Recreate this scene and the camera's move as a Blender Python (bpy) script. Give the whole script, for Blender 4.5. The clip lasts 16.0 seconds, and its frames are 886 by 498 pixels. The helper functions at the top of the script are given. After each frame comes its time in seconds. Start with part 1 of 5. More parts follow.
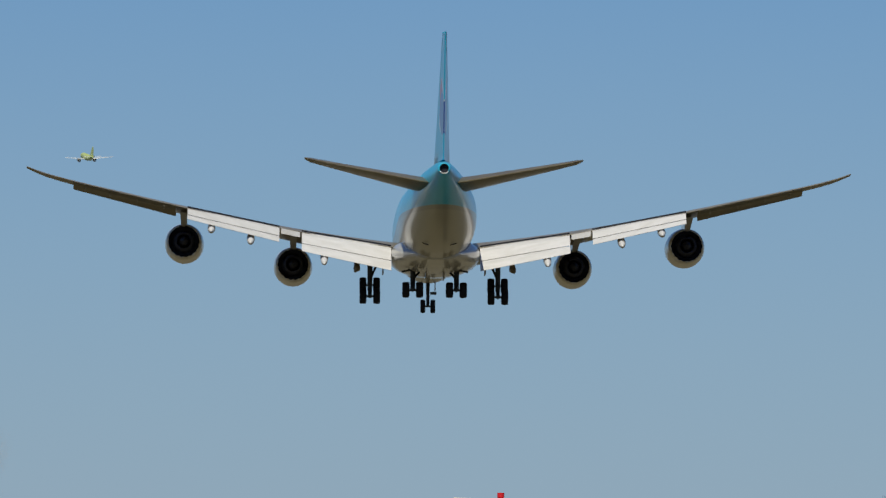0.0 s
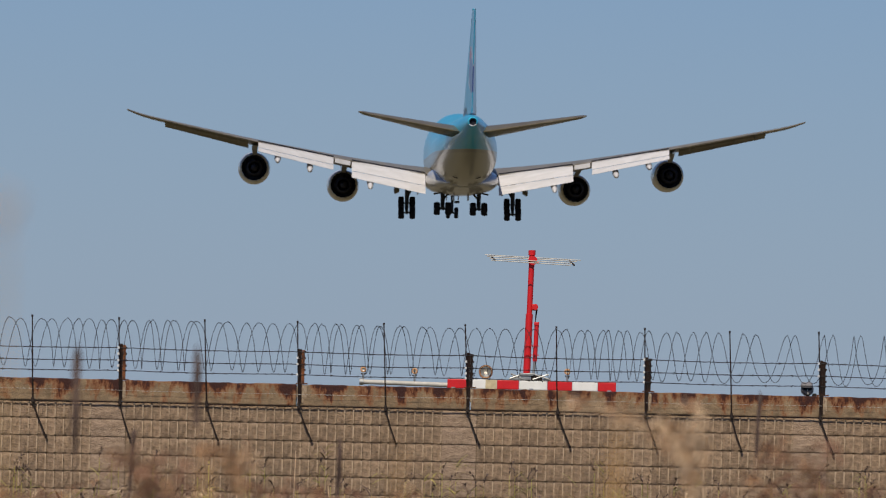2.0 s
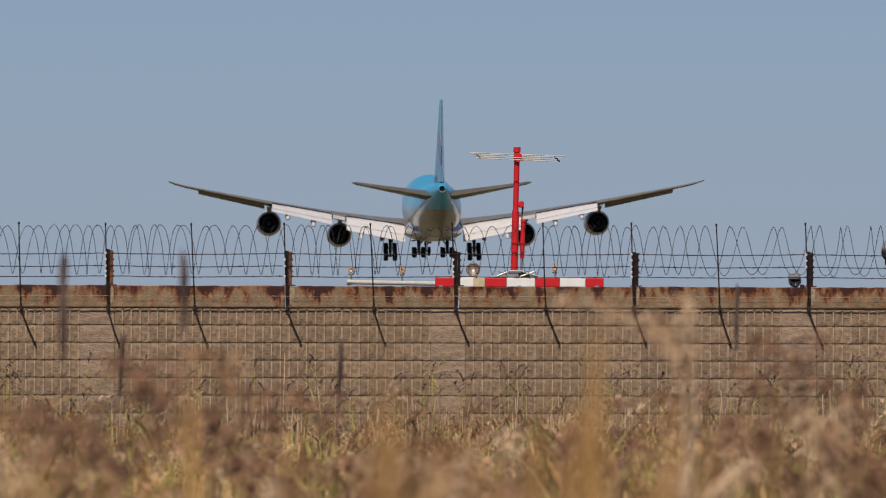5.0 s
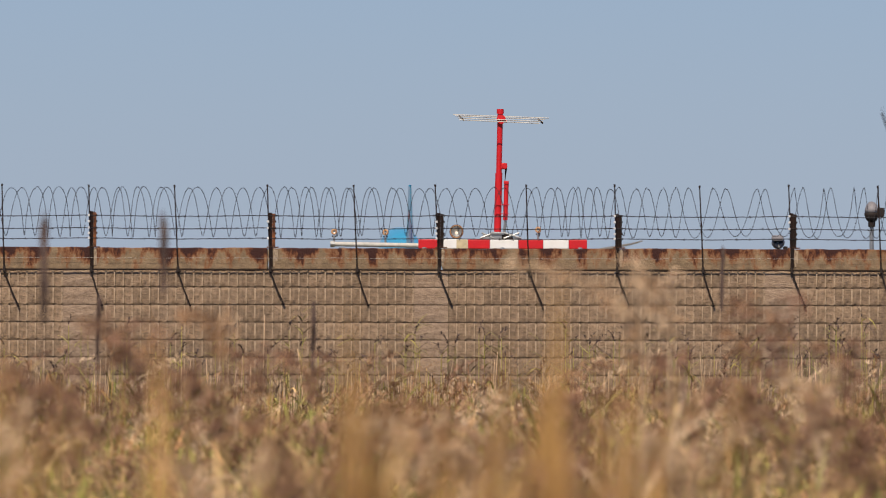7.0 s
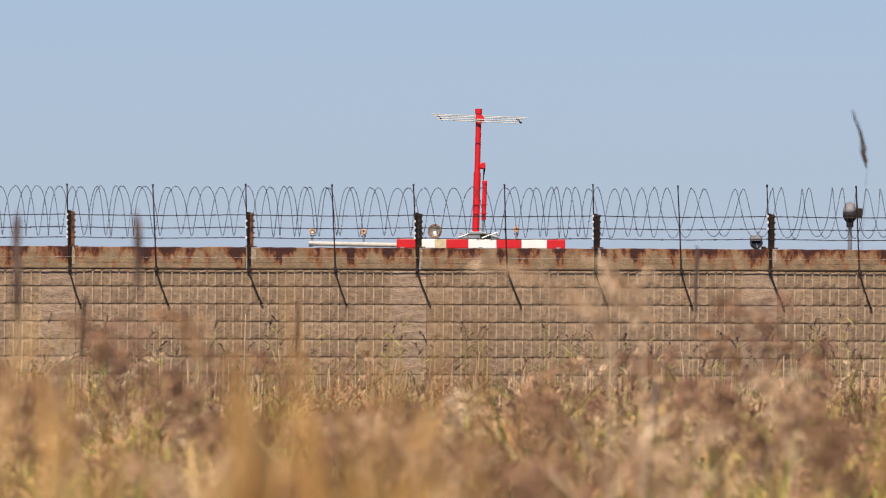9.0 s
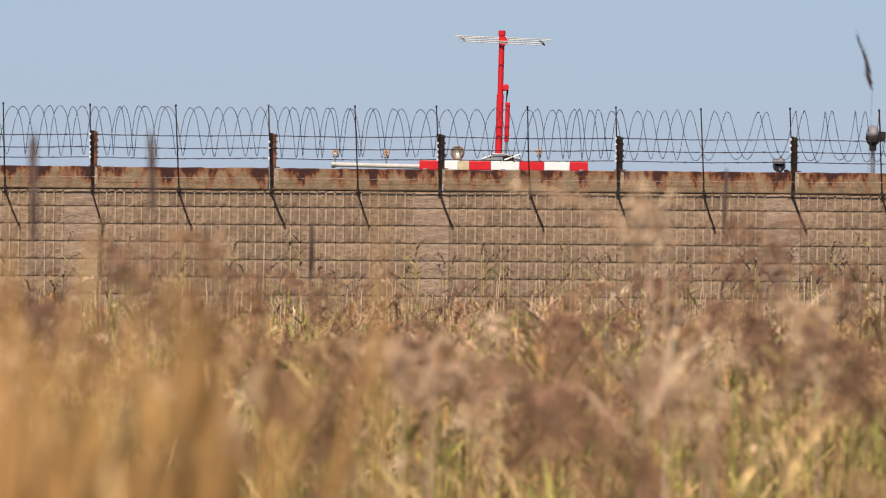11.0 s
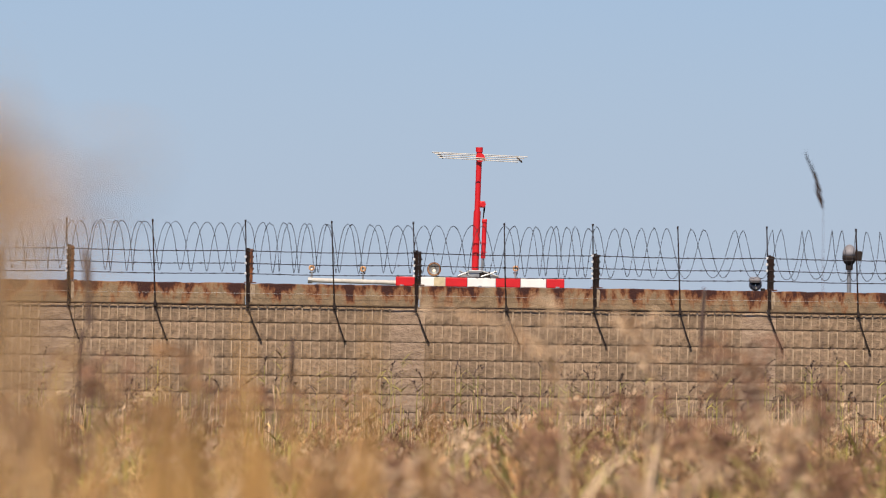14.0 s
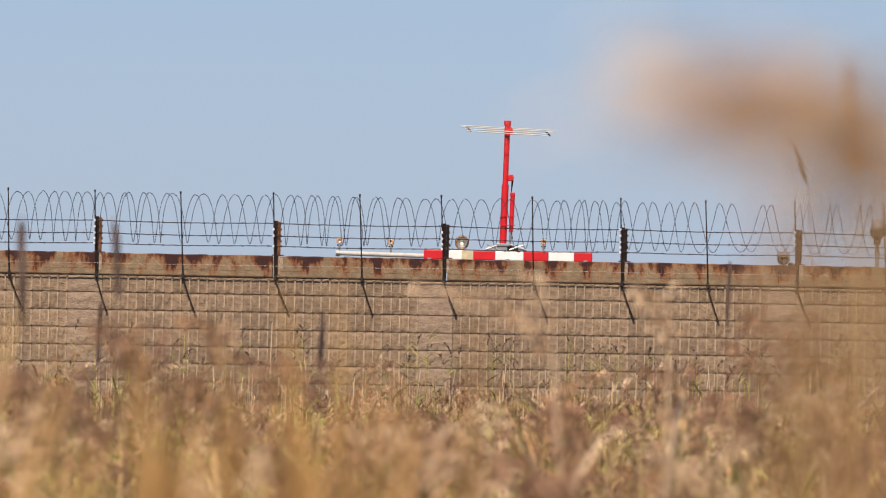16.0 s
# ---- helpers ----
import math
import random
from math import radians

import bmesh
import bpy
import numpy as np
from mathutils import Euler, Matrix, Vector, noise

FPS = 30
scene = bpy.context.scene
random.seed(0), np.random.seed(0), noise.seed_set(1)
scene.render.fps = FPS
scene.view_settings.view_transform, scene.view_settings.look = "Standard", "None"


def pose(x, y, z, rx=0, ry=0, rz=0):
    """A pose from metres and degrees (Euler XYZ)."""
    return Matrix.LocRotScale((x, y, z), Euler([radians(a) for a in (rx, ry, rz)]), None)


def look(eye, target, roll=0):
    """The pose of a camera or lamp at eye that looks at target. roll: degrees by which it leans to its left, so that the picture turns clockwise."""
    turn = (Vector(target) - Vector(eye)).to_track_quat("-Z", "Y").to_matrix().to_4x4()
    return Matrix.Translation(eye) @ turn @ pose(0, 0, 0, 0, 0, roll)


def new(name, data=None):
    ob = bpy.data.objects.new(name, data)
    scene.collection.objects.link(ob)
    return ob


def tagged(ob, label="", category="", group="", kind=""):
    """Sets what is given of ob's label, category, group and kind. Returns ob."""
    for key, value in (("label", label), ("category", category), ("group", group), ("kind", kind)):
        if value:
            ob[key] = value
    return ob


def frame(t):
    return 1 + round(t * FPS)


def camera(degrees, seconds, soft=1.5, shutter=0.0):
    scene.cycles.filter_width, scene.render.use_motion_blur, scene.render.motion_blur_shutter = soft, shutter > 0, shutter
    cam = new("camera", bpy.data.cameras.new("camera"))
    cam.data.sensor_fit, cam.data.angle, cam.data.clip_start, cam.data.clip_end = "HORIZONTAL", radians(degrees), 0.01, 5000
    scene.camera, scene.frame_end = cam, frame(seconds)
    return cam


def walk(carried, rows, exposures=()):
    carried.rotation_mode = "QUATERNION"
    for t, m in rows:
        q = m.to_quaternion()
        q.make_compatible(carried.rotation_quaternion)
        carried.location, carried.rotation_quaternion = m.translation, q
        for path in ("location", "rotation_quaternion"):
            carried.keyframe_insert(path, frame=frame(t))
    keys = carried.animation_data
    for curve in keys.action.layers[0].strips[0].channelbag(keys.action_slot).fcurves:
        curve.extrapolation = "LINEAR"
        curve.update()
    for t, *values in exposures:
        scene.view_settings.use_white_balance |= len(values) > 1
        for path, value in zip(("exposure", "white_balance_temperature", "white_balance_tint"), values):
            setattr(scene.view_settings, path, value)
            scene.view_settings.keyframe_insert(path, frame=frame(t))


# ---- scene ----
EYE = (0.0, 0.0, 1.65)
cam = camera(6.147, 16.0, soft=1.0)
cam.data.dof.use_dof = True
cam.data.dof.focus_distance = 150.0
cam.data.dof.aperture_fstop = 13.5

# seconds, turn to the right, tilt up, lean, all in degrees
TURNS = (
    (0.0, -0.0259, 3.6348, 0.750),
    (0.4, -0.1816, 3.1876, 0.950),
    (0.5, -0.1976, 3.1398, 1.000),
    (0.8, -0.2275, 2.8549, 1.204),
    (1.0, -0.2558, 2.6936, 1.331),
    (1.2, -0.2660, 2.4937, 1.594),
    (1.5, -0.2495, 2.3197, 1.520),
    (2.0, -0.2210, 1.9424, 1.317),
    (2.5, -0.2025, 1.7423, 1.191),
    (3.0, -0.1073, 1.6975, 0.879),
    (3.5, 0.0715, 1.4413, 0.522),
    (4.0, -0.0197, 1.2595, 0.099),
    (4.2, -0.1273, 1.2569, 0.121),
    (6.3, -0.0623, 1.0461, 0.123),
    (6.5, -0.0558, 0.9987, 0.006),
    (7.0, 0.0020, 0.9755, 0.111),
    (7.5, 0.0707, 1.0621, 0.061),
    (8.0, 0.1179, 1.0354, -0.076),
    (10.3, 0.2075, 0.6188, 0.599),
    (10.5, 0.1953, 0.5170, 0.253),
    (11.0, -0.0003, 0.4279, 0.446),
    (11.5, -0.2939, 0.4999, 0.804),
    (12.0, -0.6386, 0.7549, 0.778),
    (12.5, -0.5620, 0.9738, 0.937),
    (13.0, -0.0819, 1.1026, 1.015),
    (13.5, 0.0550, 1.2142, 0.869),
    (14.0, 0.1554, 1.2381, 0.854),
    (14.5, 0.2601, 1.1167, 0.844),
    (15.0, 0.2754, 1.0537, 0.973),
    (15.5, 0.0004, 1.0606, 0.796),
    (16.0, -0.0353, 1.0494, 1.038),
)


def facing(yaw, tilt, lean):
    a, b = radians(yaw), radians(tilt)
    way = Vector((math.sin(a) * math.cos(b), math.cos(a) * math.cos(b), math.sin(b)))
    return look(EYE, Vector(EYE) + way * 100, lean)


walk(cam, [(t, facing(a, b, c)) for t, a, b, c in TURNS],
     exposures=((0.0, -0.03, 6350, 4), (1.0, -0.07, 6380, 8), (2.0, -0.10, 6450, 12), (4.2, -0.10, 6600, 14), (6.3, -0.04, 6700, 16), (7.0, 0.17, 6750, 16),
                (7.5, 0.36, 6750, 16), (8.2, 0.46, 6750, 16), (16.0, 0.46, 6750, 16)))

# ---- light ----
SUN_ELEVATION, SUN_LEFT = 50.0, 12.0
world = bpy.data.worlds.new("sky")
scene.world = world
world.use_nodes = True
wn = world.node_tree
sky = wn.nodes.new("ShaderNodeTexSky")
sky.sky_type, sky.sun_disc = "NISHITA", False
sky.sun_elevation, sky.sun_rotation = radians(SUN_ELEVATION), radians(180 + SUN_LEFT)
sky.altitude, sky.air_density, sky.dust_density, sky.ozone_density = 0, 1.0, 0.0, 3.5
tint = wn.nodes.new("ShaderNodeMix")
tint.data_type, tint.blend_type = "RGBA", "MULTIPLY"
tint.inputs["Factor"].default_value = 1.0
tint.inputs["B"].default_value = (0.578, 0.722, 0.985, 1)
wn.links.new(sky.outputs["Color"], tint.inputs["A"])
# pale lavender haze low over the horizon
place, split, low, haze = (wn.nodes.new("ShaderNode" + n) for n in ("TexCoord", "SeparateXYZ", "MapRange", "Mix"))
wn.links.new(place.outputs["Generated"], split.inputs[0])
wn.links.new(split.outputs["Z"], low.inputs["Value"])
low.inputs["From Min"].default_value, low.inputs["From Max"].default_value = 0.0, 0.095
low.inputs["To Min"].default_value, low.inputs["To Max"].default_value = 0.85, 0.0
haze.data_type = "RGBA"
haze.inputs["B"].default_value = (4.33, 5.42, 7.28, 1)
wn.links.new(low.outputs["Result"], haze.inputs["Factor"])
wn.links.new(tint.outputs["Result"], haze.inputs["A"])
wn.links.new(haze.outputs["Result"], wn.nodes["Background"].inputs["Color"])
wn.nodes["Background"].inputs["Strength"].default_value = 0.065
sun = new("sun", bpy.data.lights.new("sun", "SUN"))
sun.data.energy, sun.data.angle, sun.data.color = 4.3, radians(0.53), (1.0, 0.905, 0.73)
e, s = radians(SUN_ELEVATION), radians(SUN_LEFT)
sun.matrix_world = look((-math.sin(s) * math.cos(e) * 100, -math.cos(s) * math.cos(e) * 100, math.sin(e) * 100), (0, 0, 0))


# ---- materials ----
def material(name, color, rough=0.6, metal=0.0, second=None, scale=8.0, amount=1.0, bump=0.0, bump_scale=60.0,
             stretch=(1, 1, 1), per_object=0.0, per_island=0.0, clear=0.0, translucent=0.0, shine=0.5):
    """A procedural surface: two colours mixed by broad and fine noise, with relief and a spread from piece to piece."""
    m = bpy.data.materials.new(name)
    m.use_nodes = True
    n, k = m.node_tree.nodes, m.node_tree.links
    b = n["Principled BSDF"]
    b.inputs["Roughness"].default_value, b.inputs["Metallic"].default_value = rough, metal
    b.inputs["Coat Weight"].default_value, b.inputs["Specular IOR Level"].default_value = clear, shine
    co = n.new("ShaderNodeTexCoord")
    mp = n.new("ShaderNodeMapping")
    mp.inputs["Scale"].default_value = stretch
    k.new(co.outputs["Object"], mp.inputs["Vector"])
    second = second or tuple(c * 0.72 for c in color)
    big, fine = n.new("ShaderNodeTexNoise"), n.new("ShaderNodeTexNoise")
    big.inputs["Scale"].default_value, big.inputs["Detail"].default_value = scale, 5
    fine.inputs["Scale"].default_value, fine.inputs["Detail"].default_value = scale * 9, 3
    for t in (big, fine):
        k.new(mp.outputs["Vector"], t.inputs["Vector"])
    add = n.new("ShaderNodeMath")
    add.operation = "MULTIPLY_ADD"
    add.inputs[1].default_value = 0.45
    k.new(fine.outputs["Fac"], add.inputs[0])
    k.new(big.outputs["Fac"], add.inputs[2])
    ramp = n.new("ShaderNodeMapRange")
    ramp.inputs["From Min"].default_value, ramp.inputs["From Max"].default_value = 0.5, 0.95
    ramp.inputs["To Max"].default_value = amount
    k.new(add.outputs[0], ramp.inputs["Value"])
    mix = n.new("ShaderNodeMix")
    mix.data_type = "RGBA"
    mix.inputs["A"].default_value, mix.inputs["B"].default_value = (*color, 1), (*second, 1)
    k.new(ramp.outputs["Result"], mix.inputs["Factor"])
    out = mix.outputs["Result"]
    if per_object or per_island:
        hsv = n.new("ShaderNodeHueSaturation")
        r = n.new("ShaderNodeObjectInfo" if per_object else "ShaderNodeNewGeometry")
        rr = n.new("ShaderNodeMapRange")
        w = per_object or per_island
        rr.inputs["To Min"].default_value, rr.inputs["To Max"].default_value = 1 - w, 1 + w
        k.new(r.outputs["Random" if per_object else "Random Per Island"], rr.inputs["Value"])
        k.new(rr.outputs["Result"], hsv.inputs["Value"])
        k.new(out, hsv.inputs["Color"])
        out = hsv.outputs["Color"]
    k.new(out, b.inputs["Base Color"])
    if bump:
        t = n.new("ShaderNodeTexNoise")
        t.inputs["Scale"].default_value, t.inputs["Detail"].default_value = bump_scale, 6
        k.new(mp.outputs["Vector"], t.inputs["Vector"])
        bp = n.new("ShaderNodeBump")
        bp.inputs["Strength"].default_value, bp.inputs["Distance"].default_value = bump, 0.02
        k.new(t.outputs["Fac"], bp.inputs["Height"])
        k.new(bp.outputs["Normal"], b.inputs["Normal"])
    if translucent:
        tr, mx = n.new("ShaderNodeBsdfTranslucent"), n.new("ShaderNodeMixShader")
        k.new(out, tr.inputs["Color"])
        mx.inputs["Fac"].default_value = translucent
        k.new(b.outputs[0], mx.inputs[1])
        k.new(tr.outputs[0], mx.inputs[2])
        k.new(mx.outputs[0], n["Material Output"].inputs["Surface"])
    return m


BLOCK = material("split_face_block", (0.385, 0.272, 0.18), 0.9, second=(0.135, 0.094, 0.063), scale=15, amount=0.95, bump=1.0, bump_scale=55,
                 stretch=(0.9, 1, 1.7), per_object=0.15)
MORTAR = material("mortar", (0.20, 0.145, 0.095), 0.95, scale=10, bump=0.4)
PATCH = material("pale_repair_mortar", (0.46, 0.37, 0.26), 0.95, second=(0.15, 0.085, 0.05), scale=20, bump=0.7)
ROD_PAINT = material("weathered_rod_paint", (0.56, 0.54, 0.49), 0.5, second=(0.40, 0.385, 0.35), scale=9)
POINTING = material("pale_pointing", (0.53, 0.40, 0.28), 0.95, second=(0.24, 0.17, 0.11), scale=16, bump=0.5)
PILASTER = material("smooth_block", (0.45, 0.33, 0.235), 0.9, second=(0.23, 0.16, 0.11), scale=14, bump=1.0, bump_scale=55,
                    stretch=(1, 1, 1.8), per_object=0.10)
RUST = material("rusted_steel", (0.27, 0.088, 0.026), 0.85, second=(0.02, 0.012, 0.010), scale=11, bump=0.4)
BLACK_STEEL = material("blackened_steel", (0.012, 0.010, 0.010), 0.8, second=(0.045, 0.022, 0.015), scale=14, amount=0.6, shine=0.15)
CLIP_WHITE = material("white_insulator", (0.78, 0.77, 0.76), 0.4, scale=9)
WIRE = material("weathered_wire", (0.035, 0.033, 0.036), 0.65, 0.2, scale=20, shine=0.25)
COIL = material("razor_wire_steel", (0.045, 0.045, 0.05), 0.55, 0.4, scale=20, shine=0.3)
DOME = material("dull_pale_metal", (0.27, 0.26, 0.275), 0.65, 0.0, second=(0.17, 0.16, 0.17), scale=8)
DARK_STEEL = material("dark_steel", (0.032, 0.024, 0.021), 0.75, scale=12, shine=0.2)
RED = material("red_paint", (0.62, 0.012, 0.016), 0.42, second=(0.45, 0.01, 0.014), scale=5, amount=0.6)
WHITE = material("white_paint", (0.80, 0.80, 0.79), 0.45, second=(0.66, 0.65, 0.62), scale=6, amount=0.5)
CREAM = material("yellowed_paint", (0.62, 0.52, 0.33), 0.55, scale=8)
GALVANISED = material("galvanised_steel", (0.42, 0.43, 0.43), 0.45, 0.7, scale=14)
GROUND = material("dry_soil", (0.15, 0.122, 0.07), 0.95, second=(0.09, 0.082, 0.046), scale=0.8, bump=0.6, bump_scale=12)
GLASS_DARK = material("dark_glass", (0.03, 0.03, 0.035), 0.1, scale=10)

SKIN_GREY = material("silver_grey_paint", (0.50, 0.49, 0.46), 0.28, second=(0.42, 0.41, 0.385), scale=0.5, clear=0.5)
# wing grey taken down to olive: the shade of the underside is in the colour
WING_SHADE_GREY = material("shade_toned_wing_grey", (0.25, 0.215, 0.15), 0.34, second=(0.17, 0.147, 0.10), scale=0.6, stretch=(1.6, 0.4, 1))
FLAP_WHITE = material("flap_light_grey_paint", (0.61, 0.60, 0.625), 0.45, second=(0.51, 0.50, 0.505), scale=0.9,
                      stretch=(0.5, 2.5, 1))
# dark olive instead of plain grey: shade under tailplane and ailerons, painted in
STABILISER = material("shade_toned_tail_grey", (0.17, 0.14, 0.082), 0.36, second=(0.115, 0.094, 0.056), scale=0.6, stretch=(1.6, 0.4, 1))
TYRE = material("black_tyre", (0.014, 0.014, 0.017), 0.85, scale=6, shine=0.2)
STRUT = material("dark_gear_metal", (0.05, 0.055, 0.06), 0.55, 0.2, scale=6, shine=0.3)
# near-black for sooty engine parts and for the painted shade above the flaps
SOOT_SHADE = material("soot_and_shade_dark", (0.011, 0.013, 0.022), 0.8, 0.0, second=(0.028, 0.029, 0.04), scale=2, shine=0.25)
NACELLE = material("nacelle_metal", (0.78, 0.73, 0.60), 0.28, 0.25, second=(0.52, 0.485, 0.40), scale=0.9, clear=0.3)
LIME = material("lime_green_paint", (0.50, 0.59, 0.22), 0.5, scale=1)
PALE = material("pale_aircraft_paint", (0.72, 0.74, 0.76), 0.5, scale=1)

REED_LEAF = material("dry_reed_leaf", (0.62, 0.44, 0.20), 0.7, second=(0.30, 0.185, 0.078), scale=3, per_island=0.65, translucent=0.15)
REED_GOLD = material("golden_reed_leaf", (0.60, 0.35, 0.118), 0.7, second=(0.43, 0.235, 0.078), scale=3, per_island=0.3, translucent=0.3)
REED_GREEN = material("green_reed_leaf", (0.225, 0.24, 0.06), 0.55, second=(0.46, 0.38, 0.095), scale=2, per_island=0.5, translucent=0.25)
REED_PLUME = material("brown_plume", (0.56, 0.345, 0.195), 0.95, second=(0.38, 0.215, 0.115), scale=6, per_island=0.35, translucent=0.2)
REED_PALE = material("pale_plume", (0.82, 0.615, 0.42), 0.95, second=(0.62, 0.44, 0.275), scale=6, per_island=0.25, translucent=0.2)
REED_DARK = material("dark_closed_plume", (0.13, 0.085, 0.07), 0.95, second=(0.08, 0.055, 0.05), scale=6, per_island=0.3)
REED_MAUVE = material("mauve_plume", (0.32, 0.172, 0.112), 0.95, second=(0.20, 0.10, 0.064), scale=6, per_island=0.4, translucent=0.15)
REED_RUSSET = material("russet_reed_leaf", (0.52, 0.285, 0.12), 0.75, second=(0.32, 0.165, 0.07), scale=3, per_island=0.45, translucent=0.2)


def coping_material():
    """Concrete coping with rust that has run down from the steel on top."""
    m = material("rust_stained_coping", (0.29, 0.205, 0.122), 0.9, second=(0.15, 0.104, 0.062), scale=9, bump=0.6, bump_scale=40)
    n, k = m.node_tree.nodes, m.node_tree.links
    b = n["Principled BSDF"]
    base = b.inputs["Base Color"].links[0].from_socket
    co, sep = n.new("ShaderNodeTexCoord"), n.new("ShaderNodeSeparateXYZ")
    k.new(co.outputs["Object"], sep.inputs[0])
    cmb = n.new("ShaderNodeCombineXYZ")
    k.new(sep.outputs["X"], cmb.inputs["X"])
    zz = n.new("ShaderNodeMath")
    zz.operation = "MULTIPLY"
    zz.inputs[1].default_value = 0.42
    k.new(sep.outputs["Z"], zz.inputs[0])
    k.new(zz.outputs[0], cmb.inputs["Z"])
    streak = n.new("ShaderNodeTexNoise")
    streak.inputs["Scale"].default_value, streak.inputs["Detail"].default_value = 4.6, 8
    streak.inputs["Roughness"].default_value = 0.68
    k.new(cmb.outputs[0], streak.inputs["Vector"])
    height = n.new("ShaderNodeMapRange")
    height.inputs["From Min"].default_value, height.inputs["From Max"].default_value = 3.0, 3.25
    height.inputs["To Min"].default_value, height.inputs["To Max"].default_value = -0.10, 0.075
    k.new(sep.outputs["Z"], height.inputs["Value"])
    add = n.new("ShaderNodeMath")
    k.new(streak.outputs["Fac"], add.inputs[0])
    k.new(height.outputs["Result"], add.inputs[1])
    ramp = n.new("ShaderNodeValToRGB")
    el = ramp.color_ramp.elements
    el[0].position, el[0].color = 0.465, (0, 0, 0, 1)
    el[1].position, el[1].color = 0.56, (1, 1, 1, 1)
    k.new(add.outputs[0], ramp.inputs["Fac"])
    tone = n.new("ShaderNodeValToRGB")
    tone.color_ramp.elements[0].position, tone.color_ramp.elements[0].color = 0.50, (0.25, 0.075, 0.018, 1)
    tone.color_ramp.elements[1].position, tone.color_ramp.elements[1].color = 0.59, (0.038, 0.010, 0.007, 1)
    k.new(add.outputs[0], tone.inputs["Fac"])
    mix = n.new("ShaderNodeMix")
    mix.data_type = "RGBA"
    k.new(ramp.outputs["Color"], mix.inputs["Factor"])
    k.new(base, mix.inputs["A"])
    k.new(tone.outputs["Color"], mix.inputs["B"])
    k.new(mix.outputs["Result"], b.inputs["Base Color"])
    return m


def livery_material():
    """Sky-blue paint above a level line along the hull, silver grey below it, toned olive for shade and darker just
    under the line.
    """
    m = material("two_tone_hull_paint", (0.05, 0.45, 0.68), 0.3, second=(0.04, 0.41, 0.62), scale=0.5, clear=0.4)
    n, k = m.node_tree.nodes, m.node_tree.links
    b = n["Principled BSDF"]
    base = b.inputs["Base Color"].links[0].from_socket
    co, sep = n.new("ShaderNodeTexCoord"), n.new("ShaderNodeSeparateXYZ")
    k.new(co.outputs["Object"], sep.inputs[0])
    step = n.new("ShaderNodeMapRange")
    step.inputs["From Min"].default_value, step.inputs["From Max"].default_value = 5.35, 5.42
    k.new(sep.outputs["Z"], step.inputs["Value"])
    mix = n.new("ShaderNodeMix")
    mix.data_type = "RGBA"
    k.new(step.outputs["Result"], mix.inputs["Factor"])
    k.new(base, mix.inputs["B"])
    band = n.new("ShaderNodeMapRange")
    band.inputs["From Min"].default_value, band.inputs["From Max"].default_value = 5.02, 5.10
    k.new(sep.outputs["Z"], band.inputs["Value"])
    line = n.new("ShaderNodeMix")
    line.data_type = "RGBA"
    # silver grey with belly shade and ground reflection mixed in; darker strip on top
    line.inputs["A"].default_value, line.inputs["B"].default_value = (0.34, 0.315, 0.235, 1), (0.27, 0.255, 0.195, 1)
    k.new(band.outputs["Result"], line.inputs["Factor"])
    k.new(line.outputs["Result"], mix.inputs["A"])
    k.new(mix.outputs["Result"], b.inputs["Base Color"])
    return m


def emblem_fin_material():
    """Sky-blue fin paint with a plain round emblem, pale and red above, dark blue below."""
    m = material("fin_blue_paint", (0.03, 0.37, 0.60), 0.3, second=(0.025, 0.33, 0.53), scale=0.5, clear=0.4)
    n, k = m.node_tree.nodes, m.node_tree.links
    b = n["Principled BSDF"]
    base = b.inputs["Base Color"].links[0].from_socket
    co, sep = n.new("ShaderNodeTexCoord"), n.new("ShaderNodeSeparateXYZ")
    k.new(co.outputs["Object"], sep.inputs[0])
    flat = n.new("ShaderNodeCombineXYZ")
    k.new(sep.outputs["Y"], flat.inputs["Y"])
    k.new(sep.outputs["Z"], flat.inputs["Z"])
    last = base
    for (y, z), r, c in (((-33.0, 13.3), 2.2, (0.55, 0.55, 0.60)), ((-32.6, 13.9), 1.6, (0.40, 0.04, 0.07)),
                         ((-33.6, 12.6), 1.75, (0.03, 0.07, 0.28))):
        d = n.new("ShaderNodeVectorMath")
        d.operation = "DISTANCE"
        d.inputs[1].default_value = (0, y, z)
        k.new(flat.outputs[0], d.inputs[0])
        less = n.new("ShaderNodeMath")
        less.operation = "LESS_THAN"
        less.inputs[1].default_value = r
        k.new(d.outputs["Value"], less.inputs[0])
        mix = n.new("ShaderNodeMix")
        mix.data_type = "RGBA"
        mix.inputs["B"].default_value = (*c, 1)
        k.new(less.outputs[0], mix.inputs["Factor"])
        k.new(last, mix.inputs["A"])
        last = mix.outputs["Result"]
    k.new(last, b.inputs["Base Color"])
    return m


def lamp_material(name, color, strength):
    m = bpy.data.materials.new(name)
    m.use_nodes = True
    b = m.node_tree.nodes["Principled BSDF"]
    b.inputs["Base Color"].default_value = (*color, 1)
    b.inputs["Emission Color"].default_value = (*color, 1)
    b.inputs["Emission Strength"].default_value = strength
    return m


COPING, LIVERY, FIN_PAINT = coping_material(), livery_material(), emblem_fin_material()
AMBER = lamp_material("amber_glow", (0.50, 0.27, 0.13), 0.14)
WARM = lamp_material("warm_lamp_glow", (0.9, 0.78, 0.62), 0.3)


